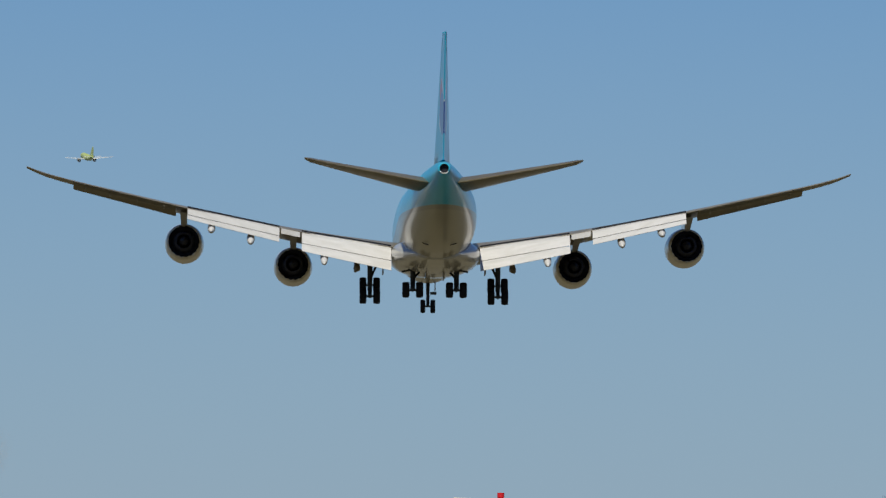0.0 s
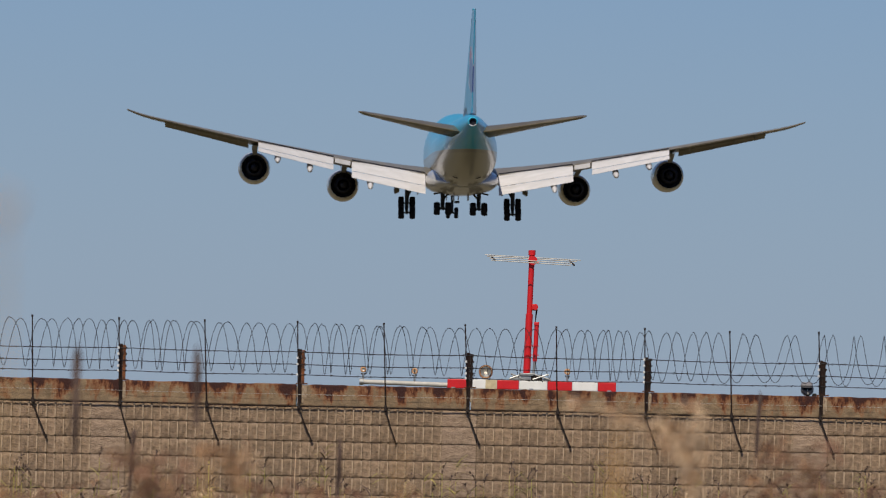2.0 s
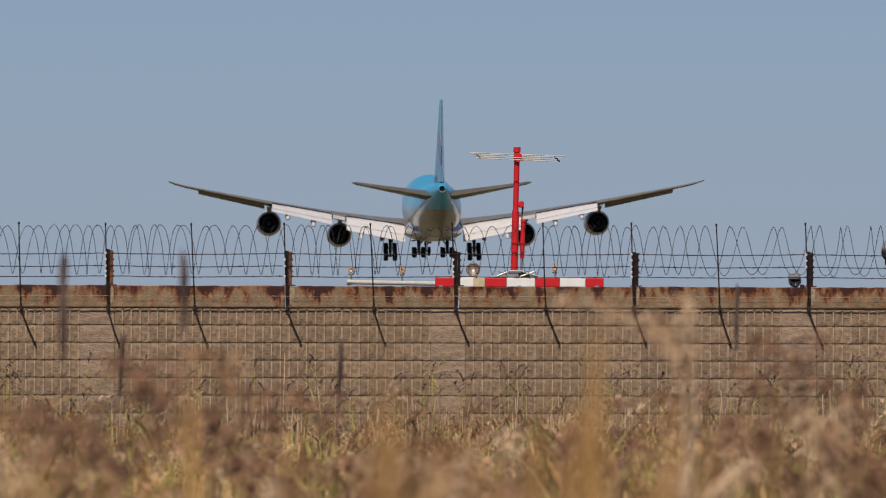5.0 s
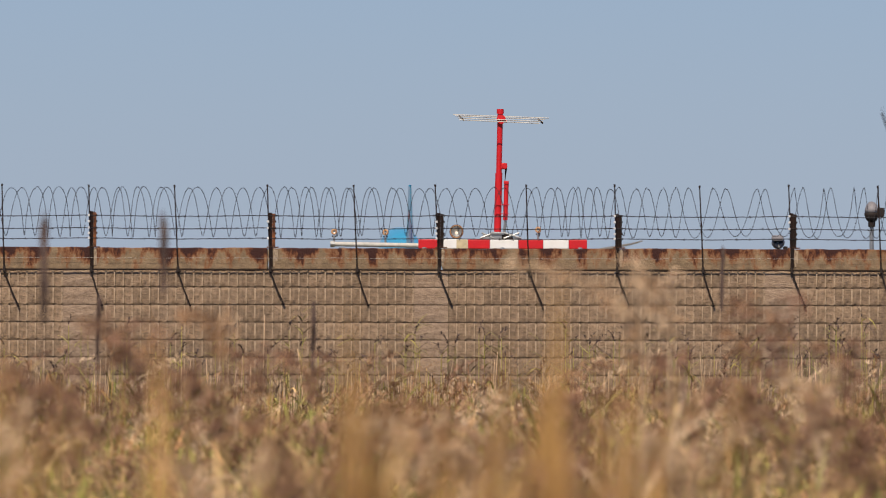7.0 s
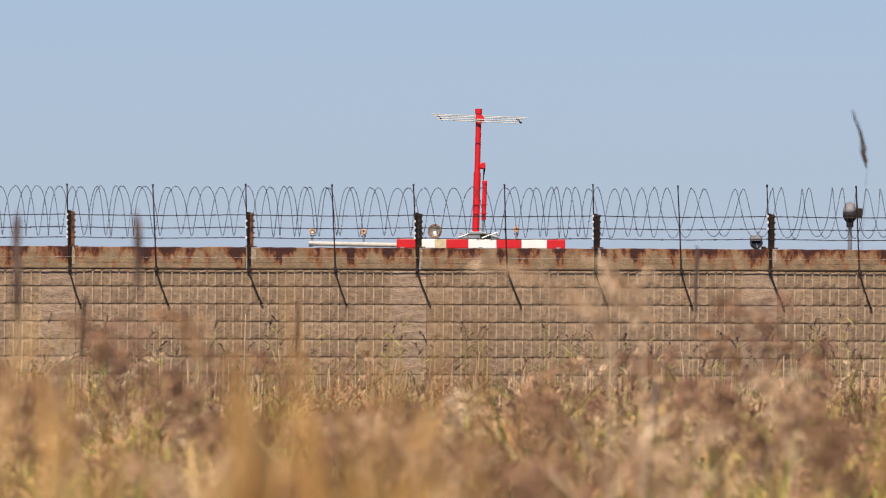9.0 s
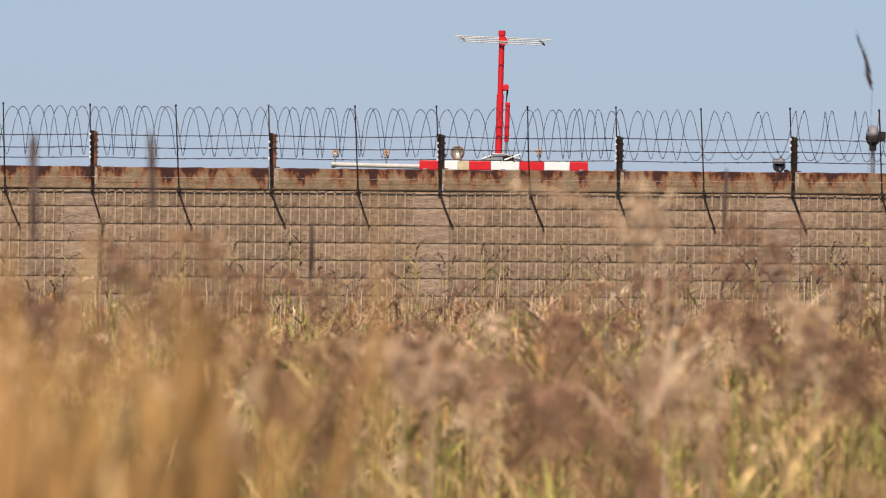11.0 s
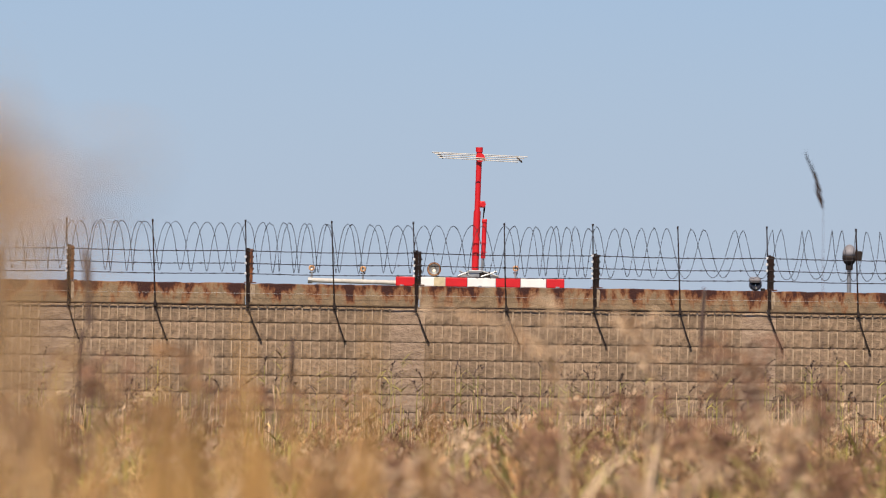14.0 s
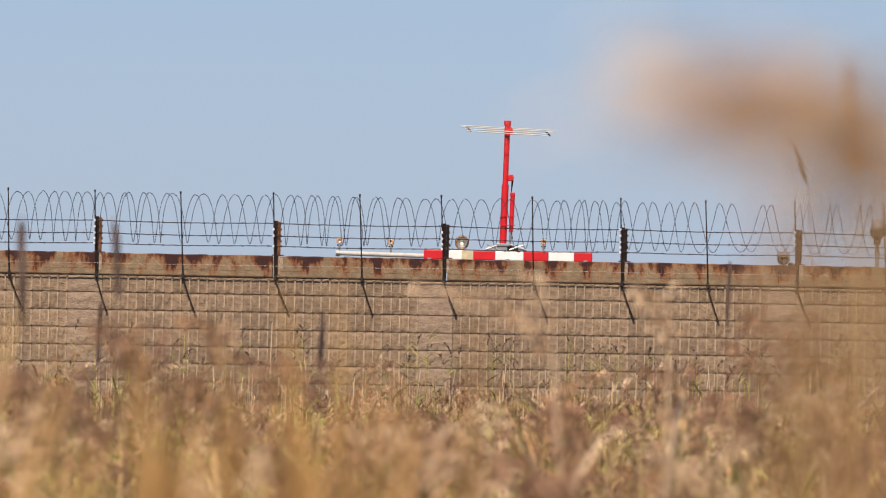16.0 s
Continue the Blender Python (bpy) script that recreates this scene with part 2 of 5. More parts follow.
# ---- mesh tools ----
def part(name, bm, mat, parent=None, label="", smooth=False):
    """Links a bmesh as one mesh object under a thing or a part."""
    me = bpy.data.meshes.new(name)
    bmesh.ops.recalc_face_normals(bm, faces=bm.faces)
    bm.to_mesh(me)
    bm.free()
    for m in (mat if isinstance(mat, (list, tuple)) else [mat]):
        me.materials.append(m)
    if smooth:
        for p in me.polygons:
            p.use_smooth = True
    ob = new(name, me)
    ob.parent = parent
    if label:
        ob["label"] = label
    return ob


def empty(name, m=None):
    ob = new(name)
    ob.empty_display_size = 0.2
    if m is not None:
        ob.matrix_basis = m
    return ob


def add_box(bm, lo, hi, bevel=0.0):
    lo, hi = Vector(lo), Vector(hi)
    r = bmesh.ops.create_cube(bm, size=1.0, matrix=Matrix.LocRotScale((lo + hi) / 2, None, hi - lo))
    if bevel:
        edges = list({ed for v in r["verts"] for ed in v.link_edges})
        bmesh.ops.bevel(bm, geom=edges, offset=bevel, segments=2, affect="EDGES", profile=0.6)
    return bm


def box(lo, hi, bevel=0.0):
    return add_box(bmesh.new(), lo, hi, bevel)


def add_tube(bm, points, radius, sides=8, caps=True):
    """A tube along points; radius is one number or one per point."""
    pts = [Vector(p) for p in points]
    rad = radius if isinstance(radius, (list, tuple)) else [radius] * len(pts)
    rings = []
    for i, p in enumerate(pts):
        way = (pts[min(i + 1, len(pts) - 1)] - pts[max(i - 1, 0)]).normalized()
        side = way.cross(Vector((0, 0, 1)) if abs(way.z) < 0.9 else Vector((1, 0, 0))).normalized()
        up = side.cross(way)
        rings.append([bm.verts.new(p + (side * math.cos(a) + up * math.sin(a)) * rad[i])
                      for a in (2 * math.pi * j / sides for j in range(sides))])
    for r0, r1 in zip(rings, rings[1:]):
        for j in range(sides):
            bm.faces.new((r0[j], r0[(j + 1) % sides], r1[(j + 1) % sides], r1[j]))
    if caps:
        bm.faces.new(rings[0])
        bm.faces.new(rings[-1])
    return bm


def tube(points, radius, sides=8, caps=True):
    return add_tube(bmesh.new(), points, radius, sides, caps)


def loft(rings, caps=True, closed=True):
    """A skin over rings of equally many points."""
    bm = bmesh.new()
    vs = [[bm.verts.new(p) for p in r] for r in rings]
    n = len(vs[0])
    for r0, r1 in zip(vs, vs[1:]):
        for j in range(n if closed else n - 1):
            bm.faces.new((r0[j], r0[(j + 1) % n], r1[(j + 1) % n], r1[j]))
    if caps:
        bm.faces.new(vs[0])
        bm.faces.new(vs[-1])
    return bm


def lathe(profile, sides=32, centre=(0, 0, 0), caps=False):
    """Rings (y, radius) about an axis along y."""
    x, y0, z = centre
    return loft([[(x + r * math.cos(a), y0 + y, z + r * math.sin(a)) for a in (2 * math.pi * j / sides for j in range(sides))]
                 for y, r in profile], caps=caps)


def aerofoil(le, te, thick, n=9):
    """A closed wing section from leading edge le to trailing edge te (points), thick metres deep, with its depth along z."""
    le, te = Vector(le), Vector(te)
    top, low = [], []
    for i in range(n + 1):
        c = (1 - math.cos(math.pi * i / n)) / 2
        d = thick * (2.6 * math.sqrt(c) * (1 - c) + 0.35 * c * (1 - c)) * 0.5 + 0.012
        p = le.lerp(te, c)
        top.append(p + Vector((0, 0, d * 1.05)))
        low.append(p - Vector((0, 0, d * 0.95)))
    return top + low[::-1]


# ---- ground ----
def build_ground():
    bm = bmesh.new()
    n, size = 48, 4900.0
    grid = [[bm.verts.new((math.copysign(abs(u) ** 3, u) * size, math.copysign(abs(v) ** 3, v) * size,
                           0.0)) for u in (2 * i / n - 1 for i in range(n + 1))] for v in (2 * j / n - 1 for j in range(n + 1))]
    for j in range(n):
        for i in range(n):
            bm.faces.new((grid[j][i], grid[j][i + 1], grid[j + 1][i + 1], grid[j + 1][i]))
    tagged(part("ground", bm, GROUND), "dry sandy soil with faded grass", "ground", kind="structure")


# ---- boundary wall with blocks, coping, posts and wire ----
WALL_Y, WALL_TOP, RAIL_Z = 94.0, 3.26, 3.015
ROD_X = (-6.95, -6.02, -5.03, -4.04, -3.05, -2.0, -1.01, -0.08, 0.95, 1.95, 2.93, 3.94, 4.96, 5.95, 6.93)


def build_wall():
    wall = empty("wall_north", pose(0, 0, 0))
    tagged(wall, "tan split-face block boundary wall with rust-stained coping", "wall", kind="structure")
    part("core", box((-40, WALL_Y + 0.016, 0), (40, WALL_Y + 0.30, RAIL_Z)), MORTAR, wall)
    r = random.Random(31)
    x = -40.27
    while x < 40:
        w = r.choice((1.6, 1.98, 2.0))
        up = r.uniform(-0.006, 0.006)
        bm = box((x + 0.006, WALL_Y - 0.012, RAIL_Z + 0.001), (x + w - 0.006, WALL_Y + 0.34, WALL_TOP + up), 0.012)
        bmesh.ops.subdivide_edges(bm, edges=[ed for ed in bm.edges if abs(ed.verts[0].co.x - ed.verts[1].co.x) > 1.0], cuts=22)
        for v in bm.verts:
            if v.co.z > WALL_TOP - 0.05:
                v.co.z += r.uniform(-0.007, 0.005)
        part("coping", bm, COPING, wall)
        x += w
    rail = []
    for i in range(561):
        rail.append((-14 + 0.05 * i, WALL_Y - 0.034, RAIL_Z - 0.008 + 0.004 * math.sin(i * 0.13) + r.uniform(-0.0025, 0.0025)))
    part("lacing_rod", tube(rail, 0.0085, 6), BLACK_STEEL, wall, "dark steel rod under the coping")
    for i, x in enumerate(ROD_X):
        if i % 2 == 1:
            a, h = r.uniform(0.03, 0.055), r.uniform(0.12, 0.19)
            part("repair_patch", box((x + 0.06 - a, WALL_Y - 0.016, WALL_TOP - h - 0.03), (x + 0.06 + a * 1.2, WALL_Y + 0.02, WALL_TOP - 0.02), 0.014), PATCH, wall)
    return wall


def block_mesh(name, w, h, ribs, mat, seed):
    """A split-face block: rough broken ribs with narrow grooves between them."""
    rnd = random.Random(seed)
    bm = bmesh.new()
    step = w / ribs
    for i in range(ribs):
        x0, x1 = i * step + 0.003, (i + 1) * step - (0.016 if ribs > 1 else 0.006)
        zs = [0.003, h * 0.33, h * 0.66, h - 0.006]
        rows = []
        for z in zs:
            edge = z in (zs[0], zs[-1])
            d = [0.024 if edge else 0.028] + [0.028 if edge else 0.03 + rnd.uniform(0, 0.012)] + [0.024 if edge else 0.028]
            rows.append([bm.verts.new((x, -dd, z + (0 if edge else rnd.uniform(-0.012, 0.012))))
                         for x, dd in zip((x0, (x0 + x1) / 2 + rnd.uniform(-0.015, 0.015), x1), d)])
        for r0, r1 in zip(rows, rows[1:]):
            for j in range(2):
                bm.faces.new((r0[j], r0[j + 1], r1[j + 1], r1[j]))
        back = [[bm.verts.new((v.co.x, 0.03, v.co.z)) for v in (r[0], r[-1])] for r in (rows[0], rows[-1])]
        bm.faces.new((rows[0][0], rows[0][1], rows[0][2], back[0][1], back[0][0]))
        bm.faces.new((rows[-1][2], rows[-1][1], rows[-1][0], back[1][0], back[1][1]))
        bm.faces.new([r[0] for r in rows] + [back[1][0], back[0][0]])
        bm.faces.new([r[2] for r in rows[::-1]] + [back[0][1], back[1][1]])
        if ribs > 1:
            a, b = x1 + 0.001, x1 + 0.0145 + rnd.uniform(0, 0.004)
            d = 0.042 + rnd.uniform(0, 0.008)
            q = [bm.verts.new(p) for p in ((a, -d, 0.01), (b, -d, 0.01), (b, -d, h - 0.012), (a, -d, h - 0.012), (a, 0.02, 0.01), (b, 0.02, 0.01), (b, 0.02, h - 0.012), (a, 0.02, h - 0.012))]
            for ids in ((0, 1, 2, 3), (0, 4, 5, 1), (1, 5, 6, 2), (2, 6, 7, 3), (3, 7, 4, 0)):
                bm.faces.new([q[i] for i in ids]).material_index = 1
    bmesh.ops.recalc_face_normals(bm, faces=bm.faces)
    me = bpy.data.meshes.new(name)
    bm.to_mesh(me)
    bm.free()
    me.materials.append(mat)
    me.materials.append(POINTING)
    return me


def build_blocks(wall):
    """Courses 0.2 m high; the stretch before the camera as single blocks, the rest joined."""
    h, w = 0.2, 0.4
    meshes = [block_mesh("block", w, h, 4, BLOCK, 10 + i) for i in range(5)]
    piers = [block_mesh("smooth_block", 0.4, h, 1, PILASTER, 40 + i) for i in range(3)]
    rnd = random.Random(5)
    rest, faces, slots = [], [], []
    pier_at = [-0.33 + 4.0 * i for i in range(-10, 11)]
    for row in range(15):
        z = RAIL_Z - (row + 1) * h
        for p in pier_at:
            spots = [(p, piers)] + [(p + 0.4 * (i + 1), meshes) for i in range(9)]
            for x, kinds in spots:
                me = rnd.choice(kinds)
                if -6.6 < x < 6.6 and row < 9:
                    ob = new("block", me)
                    ob.parent = wall
                    ob.matrix_basis = pose(x, WALL_Y + 0.03, z)
                elif abs(x) < 12:
                    k = len(rest)
                    rest += [(v.co.x + x, v.co.y + WALL_Y + 0.03, v.co.z + z) for v in me.vertices]
                    faces += [[k + i for i in q.vertices] for q in me.polygons]
                    slots += [q.material_index for q in me.polygons]
    me = bpy.data.meshes.new("block_field")
    me.from_pydata(rest, [], faces)
    me.materials.append(BLOCK)
    me.materials.append(POINTING)
    me.polygons.foreach_set("material_index", slots)
    ob = new("block_field", me)
    ob.parent = wall
    tagged(ob, kind="stuff")


def build_fence_rod(x, rnd):
    """A thin upright steel bar on the wall face that carries the coil, with its slanting shadow built as a dark tube
    below it.
    """
    rod = empty("wire_support_bar", pose(x, 0, 0))
    tagged(rod, "thin dark steel bar with its slanting shadow built on the block wall", "fence bar", group="bars along the wall")
    base, tip = Vector((0.035, WALL_Y - 0.03, RAIL_Z - 0.02)), Vector((rnd.uniform(-0.008, 0.008), WALL_Y - 0.02, 3.965 + rnd.uniform(-0.012, 0.015)))
    part("bar", tube((base, base.lerp(tip, 0.35) + Vector((rnd.uniform(-0.004, 0.004), 0, 0)), tip), [0.0105, 0.009, 0.0075], 6), BLACK_STEEL, rod)
    part("tip_cap", tube((tip - Vector((0, 0, 0.012)), tip + Vector((0, 0, 0.016))), 0.0125, 6), DARK_STEEL, rod)
    part("bracket", box((base.x - 0.016, WALL_Y - 0.05, RAIL_Z - 0.035), (base.x + 0.016, WALL_Y - 0.013, RAIL_Z + 0.03), 0.004), DARK_STEEL, rod)
    w = rnd.uniform(0.12, 0.165)
    foot = base + Vector((w, -0.012, -0.385 + rnd.uniform(-0.02, 0.02)))
    # the diagonal shadow below the bar, modelled as a thin dark tube
    part("slant_shadow", tube((base, base.lerp(foot, 0.5) + Vector((-0.006, 0, 0)), foot), [0.011, 0.0095, 0.009], 6), DARK_STEEL, rod)
    part("tie_wire", tube((base + Vector((-0.02, -0.012, 0.005)), base + Vector((0.012, -0.016, 0.03)), base + Vector((0.03, -0.014, -0.01))), 0.005, 5), BLACK_STEEL, rod)
    # thicker dark end of the modelled shadow
    part("slant_shadow_end", box((foot.x - 0.012, WALL_Y - 0.045, foot.z - 0.012), (foot.x + 0.012, WALL_Y - 0.015, foot.z + 0.010), 0.004), DARK_STEEL, rod)


def build_fence_post(x, rnd):
    """A short rusted angle post on the coping with wire insulators."""
    post = empty("fence_post", pose(x, WALL_Y + 0.05, WALL_TOP))
    tagged(post, "short rusted angle-iron post on the wall coping", "fence post", group="posts on the wall")
    top = 0.405 + rnd.uniform(-0.01, 0.015)
    rusty = x < -1.5 or x > 5.0
    part("front_flange", box((-0.044, -0.035, 0.0), (-0.004, -0.022, top), 0.002), BLACK_STEEL, post)
    part("side_flange", box((-0.0035, -0.035, 0.0), (0.030, 0.04, top - 0.012), 0.003), RUST if rusty else BLACK_STEEL, post, "rusted side flange" if rusty else "")
    part("foot_plate", box((-0.065, -0.06, 0.0), (0.07, 0.06, 0.014), 0.003), RUST, post)
    part("anchor_strap", box((-0.03, -0.075, -0.215), (0.004, -0.064, 0.012), 0.003), BLACK_STEEL, post, "blackened strap down the coping")
    part("lime_run", box((0.012, -0.070, -0.20 - rnd.uniform(0, 0.03)), (0.030, -0.063, -0.012), 0.003), PATCH, post, "pale mortar run beside the strap")
    for z in (0.11, 0.165, 0.227, 0.30, 0.37):
        if rnd.random() < 0.85:
            part("clip", box((-0.062, -0.104, z - 0.013), (-0.040, -0.036, z + 0.012), 0.004), CLIP_WHITE, post, "white wire clip")
        part("knob", box((0.0305, -0.03, z - 0.012), (0.042, -0.005, z + 0.012), 0.003), BLACK_STEEL, post)


def barbed_line(points, radius, gap, barb, rnd):
    """A wire along points with small crossed barbs."""
    bm = tube(points, radius, 5)
    length = 0.0
    for a, b in zip(points, points[1:]):
        a, b = Vector(a), Vector(b)
        length += (b - a).length
        if length > gap:
            length = 0.0
            for _ in range(2):
                d = Vector((rnd.uniform(-1, 1), rnd.uniform(-1, 1), rnd.uniform(-1, 1))).normalized() * barb
                add_tube(bm, (a - d, a + d), radius * 0.8, 3)
    return bm


def build_wires(rnd):
    for dz, dy in ((0.112, 0), (0.228, 0), (0.37, 0)):
        pts = []
        x = -14.0
        while x < 14:
            sag = 0.012 * math.sin(math.pi * (((x + 0.06) % 2.0) / 2.0))
            pts.append((x, WALL_Y + 0.012, WALL_TOP + dz - sag + rnd.uniform(-0.002, 0.002)))
            x += 0.05
        ob = part("barbed_wire", barbed_line(pts, 0.005, 0.11, 0.014, rnd), WIRE)
        tagged(ob, "strand of weathered barbed wire between short posts", "barbed wire", group="wire strands on the wall")
    for dz in (-0.118,):
        pts = [(-14 + 0.25 * i, WALL_Y - 0.06, WALL_TOP + dz + rnd.uniform(-0.004, 0.004)) for i in range(113)]
        ob = part("tension_wire", tube(pts, 0.0013, 5), GALVANISED)
        tagged(ob, "pale galvanised wire along the coping", "wire", group="wires along the coping")
    # razor coil: two strands of wide turns that cross one another
    tops = [-9.0]
    while tops[-1] < 9.0:
        tops.append(tops[-1] + (0.285 if tops[-1] < 2.0 else 0.37) * (1 + 0.22 * math.sin(tops[-1] * 2.1 + 1.0)) * rnd.uniform(0.86, 1.14))
    coil = empty("razor_coil")
    tagged(coil, "loose grey coil of razor wire along the wall top", "razor wire")
    for strand in (0, 1):
        at = tops if strand == 0 else [a + (b - a) * (0.46 + 0.27 * math.sin(a * 1.3)) + rnd.uniform(-0.03, 0.03) for a, b in zip(tops, tops[1:])]
        for first in range(0, len(at) - 1, 8):
            pts = []
            for i in range(first, min(first + 8, len(at) - 1)):
                a, b = at[i], at[i + 1]
                bulge, rr = max(0.021 - 0.015 * max(a - 0.9, 0.0), -0.022) + rnd.uniform(-0.010, 0.010), 0.279 + rnd.uniform(-0.014, 0.012)
                for j in range(30):
                    u = j / 30
                    ph = 2 * math.pi * u
                    pts.append((a + (b - a) * u + bulge * math.sin(ph), WALL_Y + 0.12 + (0.20 - 0.4 * strand) * math.sin(ph), 3.672 + rr * (math.cos(ph) + (0.05 if a > 2.6 else -0.08) * (math.cos(2 * ph) - 1))))
            part("coil_section", barbed_line(pts, 0.0032, 0.03, 0.0078, rnd), COIL, coil)


# ---- approach light station behind the wall ----
def build_light_station():
    y = 180.0
    base_z = 4.72
    st = empty("light_platform", pose(0, 0, 0))
    tagged(st, "red and white striped platform beam on steel legs", "light platform")
    cuts = (-0.535, -0.04, 0.55, 1.03, 1.65, 2.19, 2.75, 3.15)
    for i, (a, b) in enumerate(zip(cuts, cuts[1:])):
        red = i % 2 == 0
        part("red_panel" if red else "white_panel", box((a + 0.003, y - 0.14, base_z), (b - 0.003, y + 0.14, base_z + 0.205), 0.02), RED if red else WHITE, st,
             "glossy red painted panel" if red else "white painted panel")
    part("yellowed_panel", box((0.30, y - 0.148, base_z + 0.004), (0.547, y - 0.139, base_z + 0.2), 0.003), CREAM, st, "yellowed white panel")
    part("pipe", tube(((-2.42, y, base_z + 0.10), (-0.53, y, base_z + 0.07)), 0.052, 14), ROD_PAINT, st, "off-white painted pipe")
    part("pipe_joint", tube(((-2.45, y, base_z + 0.10), (-2.36, y, base_z + 0.099)), 0.075, 14), GALVANISED, st)
    for x in (-2.2, -0.4, 1.3, 3.0):
        for dy in (-0.5, 0.5):
            part("leg", tube(((x, y + dy * 2, 0), (x, y + dy * 0.2, base_z + 0.02)), 0.06, 8), GALVANISED, st)
    part("deck", box((-2.4, y + 0.15, base_z - 0.05), (3.1, y + 1.6, base_z - 0.005)), GALVANISED, st)
    bt = base_z + 0.206

    mast = empty("tilting_mast", pose(1.19, y, bt))
    tagged(mast, "bright red tilting mast with a white rod crossarm", "light mast")
    part("foot", box((-0.32, -0.13, 0.0), (0.10, 0.13, 0.10), 0.015), GALVANISED, mast, "grey steel hinge foot")
    part("hinge_block", box((0.06, -0.12, 0.0), (0.34, 0.12, 0.13), 0.02), DARK_STEEL, mast)
    for a, b in (((-0.36, 0.03), (-0.05, 0.15)), ((-0.34, 0.14), (-0.08, 0.02)), ((0.12, 0.15), (0.50, 0.03)), ((0.14, 0.02), (0.48, 0.14))):
        part("foot_brace", tube(((a[0], -0.12, a[1]), (b[0], -0.12, b[1])), 0.02, 6), GALVANISED, mast)
    part("foot_frame", box((-0.38, -0.10, 0.0), (0.53, 0.10, 0.045), 0.01), GALVANISED, mast, "grey steel base frame")
    part("hinge_plate", box((-0.14, -0.15, 0.10), (0.15, -0.11, 0.16), 0.01), GALVANISED, mast)
    bm = bmesh.new()
    lean = 0.06
    for z0, z1, w in ((0.10, 1.45, 0.078), (1.45, 2.74, 0.062)):
        bm2 = tube(((lean * z0 / 2.7 - 0.0, 0, z0), (lean * z1 / 2.7, 0, z1)), w, 16)
        me = bpy.data.meshes.new("pole_section")
        bm2.to_mesh(me)
        bm2.free()
        bm.from_mesh(me)
        bpy.data.meshes.remove(me)
    part("pole", bm, RED, mast, smooth=False)
    part("pole_cap", tube(((lean, 0, 2.74), (lean, 0, 2.845)), 0.078, 16), RED, mast)
    part("clamp", tube(((lean + 0.02, -0.13, 2.62), (lean + 0.02, 0.05, 2.62)), 0.10, 14), RED, mast)
    part("clamp_bolt", tube(((lean + 0.10, -0.08, 2.58), (lean + 0.15, -0.08, 2.58)), 0.035, 8), RED, mast)
    part("knuckle", box((0.08, -0.1, 1.53), (0.21, 0.08, 1.67), 0.03), RED, mast)
    part("knuckle_pin", tube(((0.16, -0.14, 1.60), (0.16, 0.1, 1.60)), 0.06, 10), RED, mast)
    part("rod_end", tube(((0.19, -0.02, 1.55), (0.165, -0.02, 1.28)), [0.026, 0.010], 6), DARK_STEEL, mast)
    part("piston", tube(((0.175, -0.03, 0.42), (0.20, -0.03, 1.24)), 0.05, 12), RED, mast)
    part("piston_rod", tube(((0.15, -0.03, 0.10), (0.175, -0.03, 0.42)), 0.03, 8), GALVANISED, mast)
    part("piston_head", box((0.14, -0.09, 1.20), (0.25, 0.03, 1.28), 0.015), RED, mast)
    for z in (0.55, 0.75):
        part("strap", box((-0.06, -0.10, z), (0.26, -0.085, z + 0.015)), RED, mast)
    # crossarm of four rods in one tilted plane, the ends tied by short bars
    for i, (a, b, dz, dy) in enumerate(((-1.03, 1.07, 0.06, 0.45), (-0.98, 0.98, 0.02, 0.15), (-0.92, 0.93, -0.035, -0.15), (-0.89, 0.85, -0.085, -0.45))):
        part("crossarm_rod", tube(((a + 0.06, dy, 2.645 + dz + 0.035), (b + 0.06, dy, 2.645 + dz - 0.04)), 0.0105, 8), ROD_PAINT, mast, "thin off-white rod")
    for x in (-0.78, 0.94):
        part("tie_bar", tube(((x - 0.05, 0.45, 2.68 - x * 0.036), (x + 0.04, -0.45, 2.56 - x * 0.036)), 0.02, 6), DARK_STEEL, mast)

    for i, (x, z) in enumerate(((-2.37, bt - 0.05), (-1.25, bt - 0.06), (2.08, bt))):
        lp = empty("approach_lamp", pose(x, y, z))
        tagged(lp, "small lit amber approach lamp on a short stem", "approach lamp", group="small lamps on the platform")
        part("stem", tube(((0, 0, -0.03), (0, 0, 0.13)), 0.022, 8), GALVANISED, lp)
        part("housing", lathe(((-0.02, 0.05), (0.10, 0.052), (0.18, 0.02)), 16, (0, 0, 0.21), caps=True), GALVANISED, lp)
        part("lens", lathe(((-0.036, 0.032), (-0.042, 0.046), (-0.026, 0.068), (-0.01, 0.06)), 16, (0, 0, 0.21)), AMBER, lp, "glowing amber lens ring")
        part("filament_cup", lathe(((-0.02, 0.001), (-0.036, 0.033)), 12, (0, 0, 0.21)), GALVANISED, lp, "silver reflector cup")
        part("bracket", box((-0.05, 0.0, 0.10), (0.05, 0.06, 0.13), 0.006), DARK_STEEL, lp)
    fl = empty("flash_lamp", pose(0.30, y, bt))
    tagged(fl, "round flash lamp with an amber ring and bright reflector", "flash lamp")
    part("yoke", box((-0.06, -0.05, 0.0), (0.06, 0.08, 0.05), 0.01), GALVANISED, fl)
    part("ring", lathe(((-0.05, 0.115), (-0.06, 0.15), (0.10, 0.155), (0.16, 0.10), (0.17, 0.01)), 24, (0, 0, 0.17)), RUST, fl, "amber painted round housing")
    part("rim", lathe(((-0.065, 0.125), (-0.072, 0.133), (-0.055, 0.142)), 24, (0, 0, 0.17)), AMBER, fl, "glowing amber rim")
    part("reflector", lathe(((-0.06, 0.115), (-0.02, 0.07), (0.03, 0.01)), 24, (0, 0, 0.17)), GALVANISED, fl, "bright silver reflector")
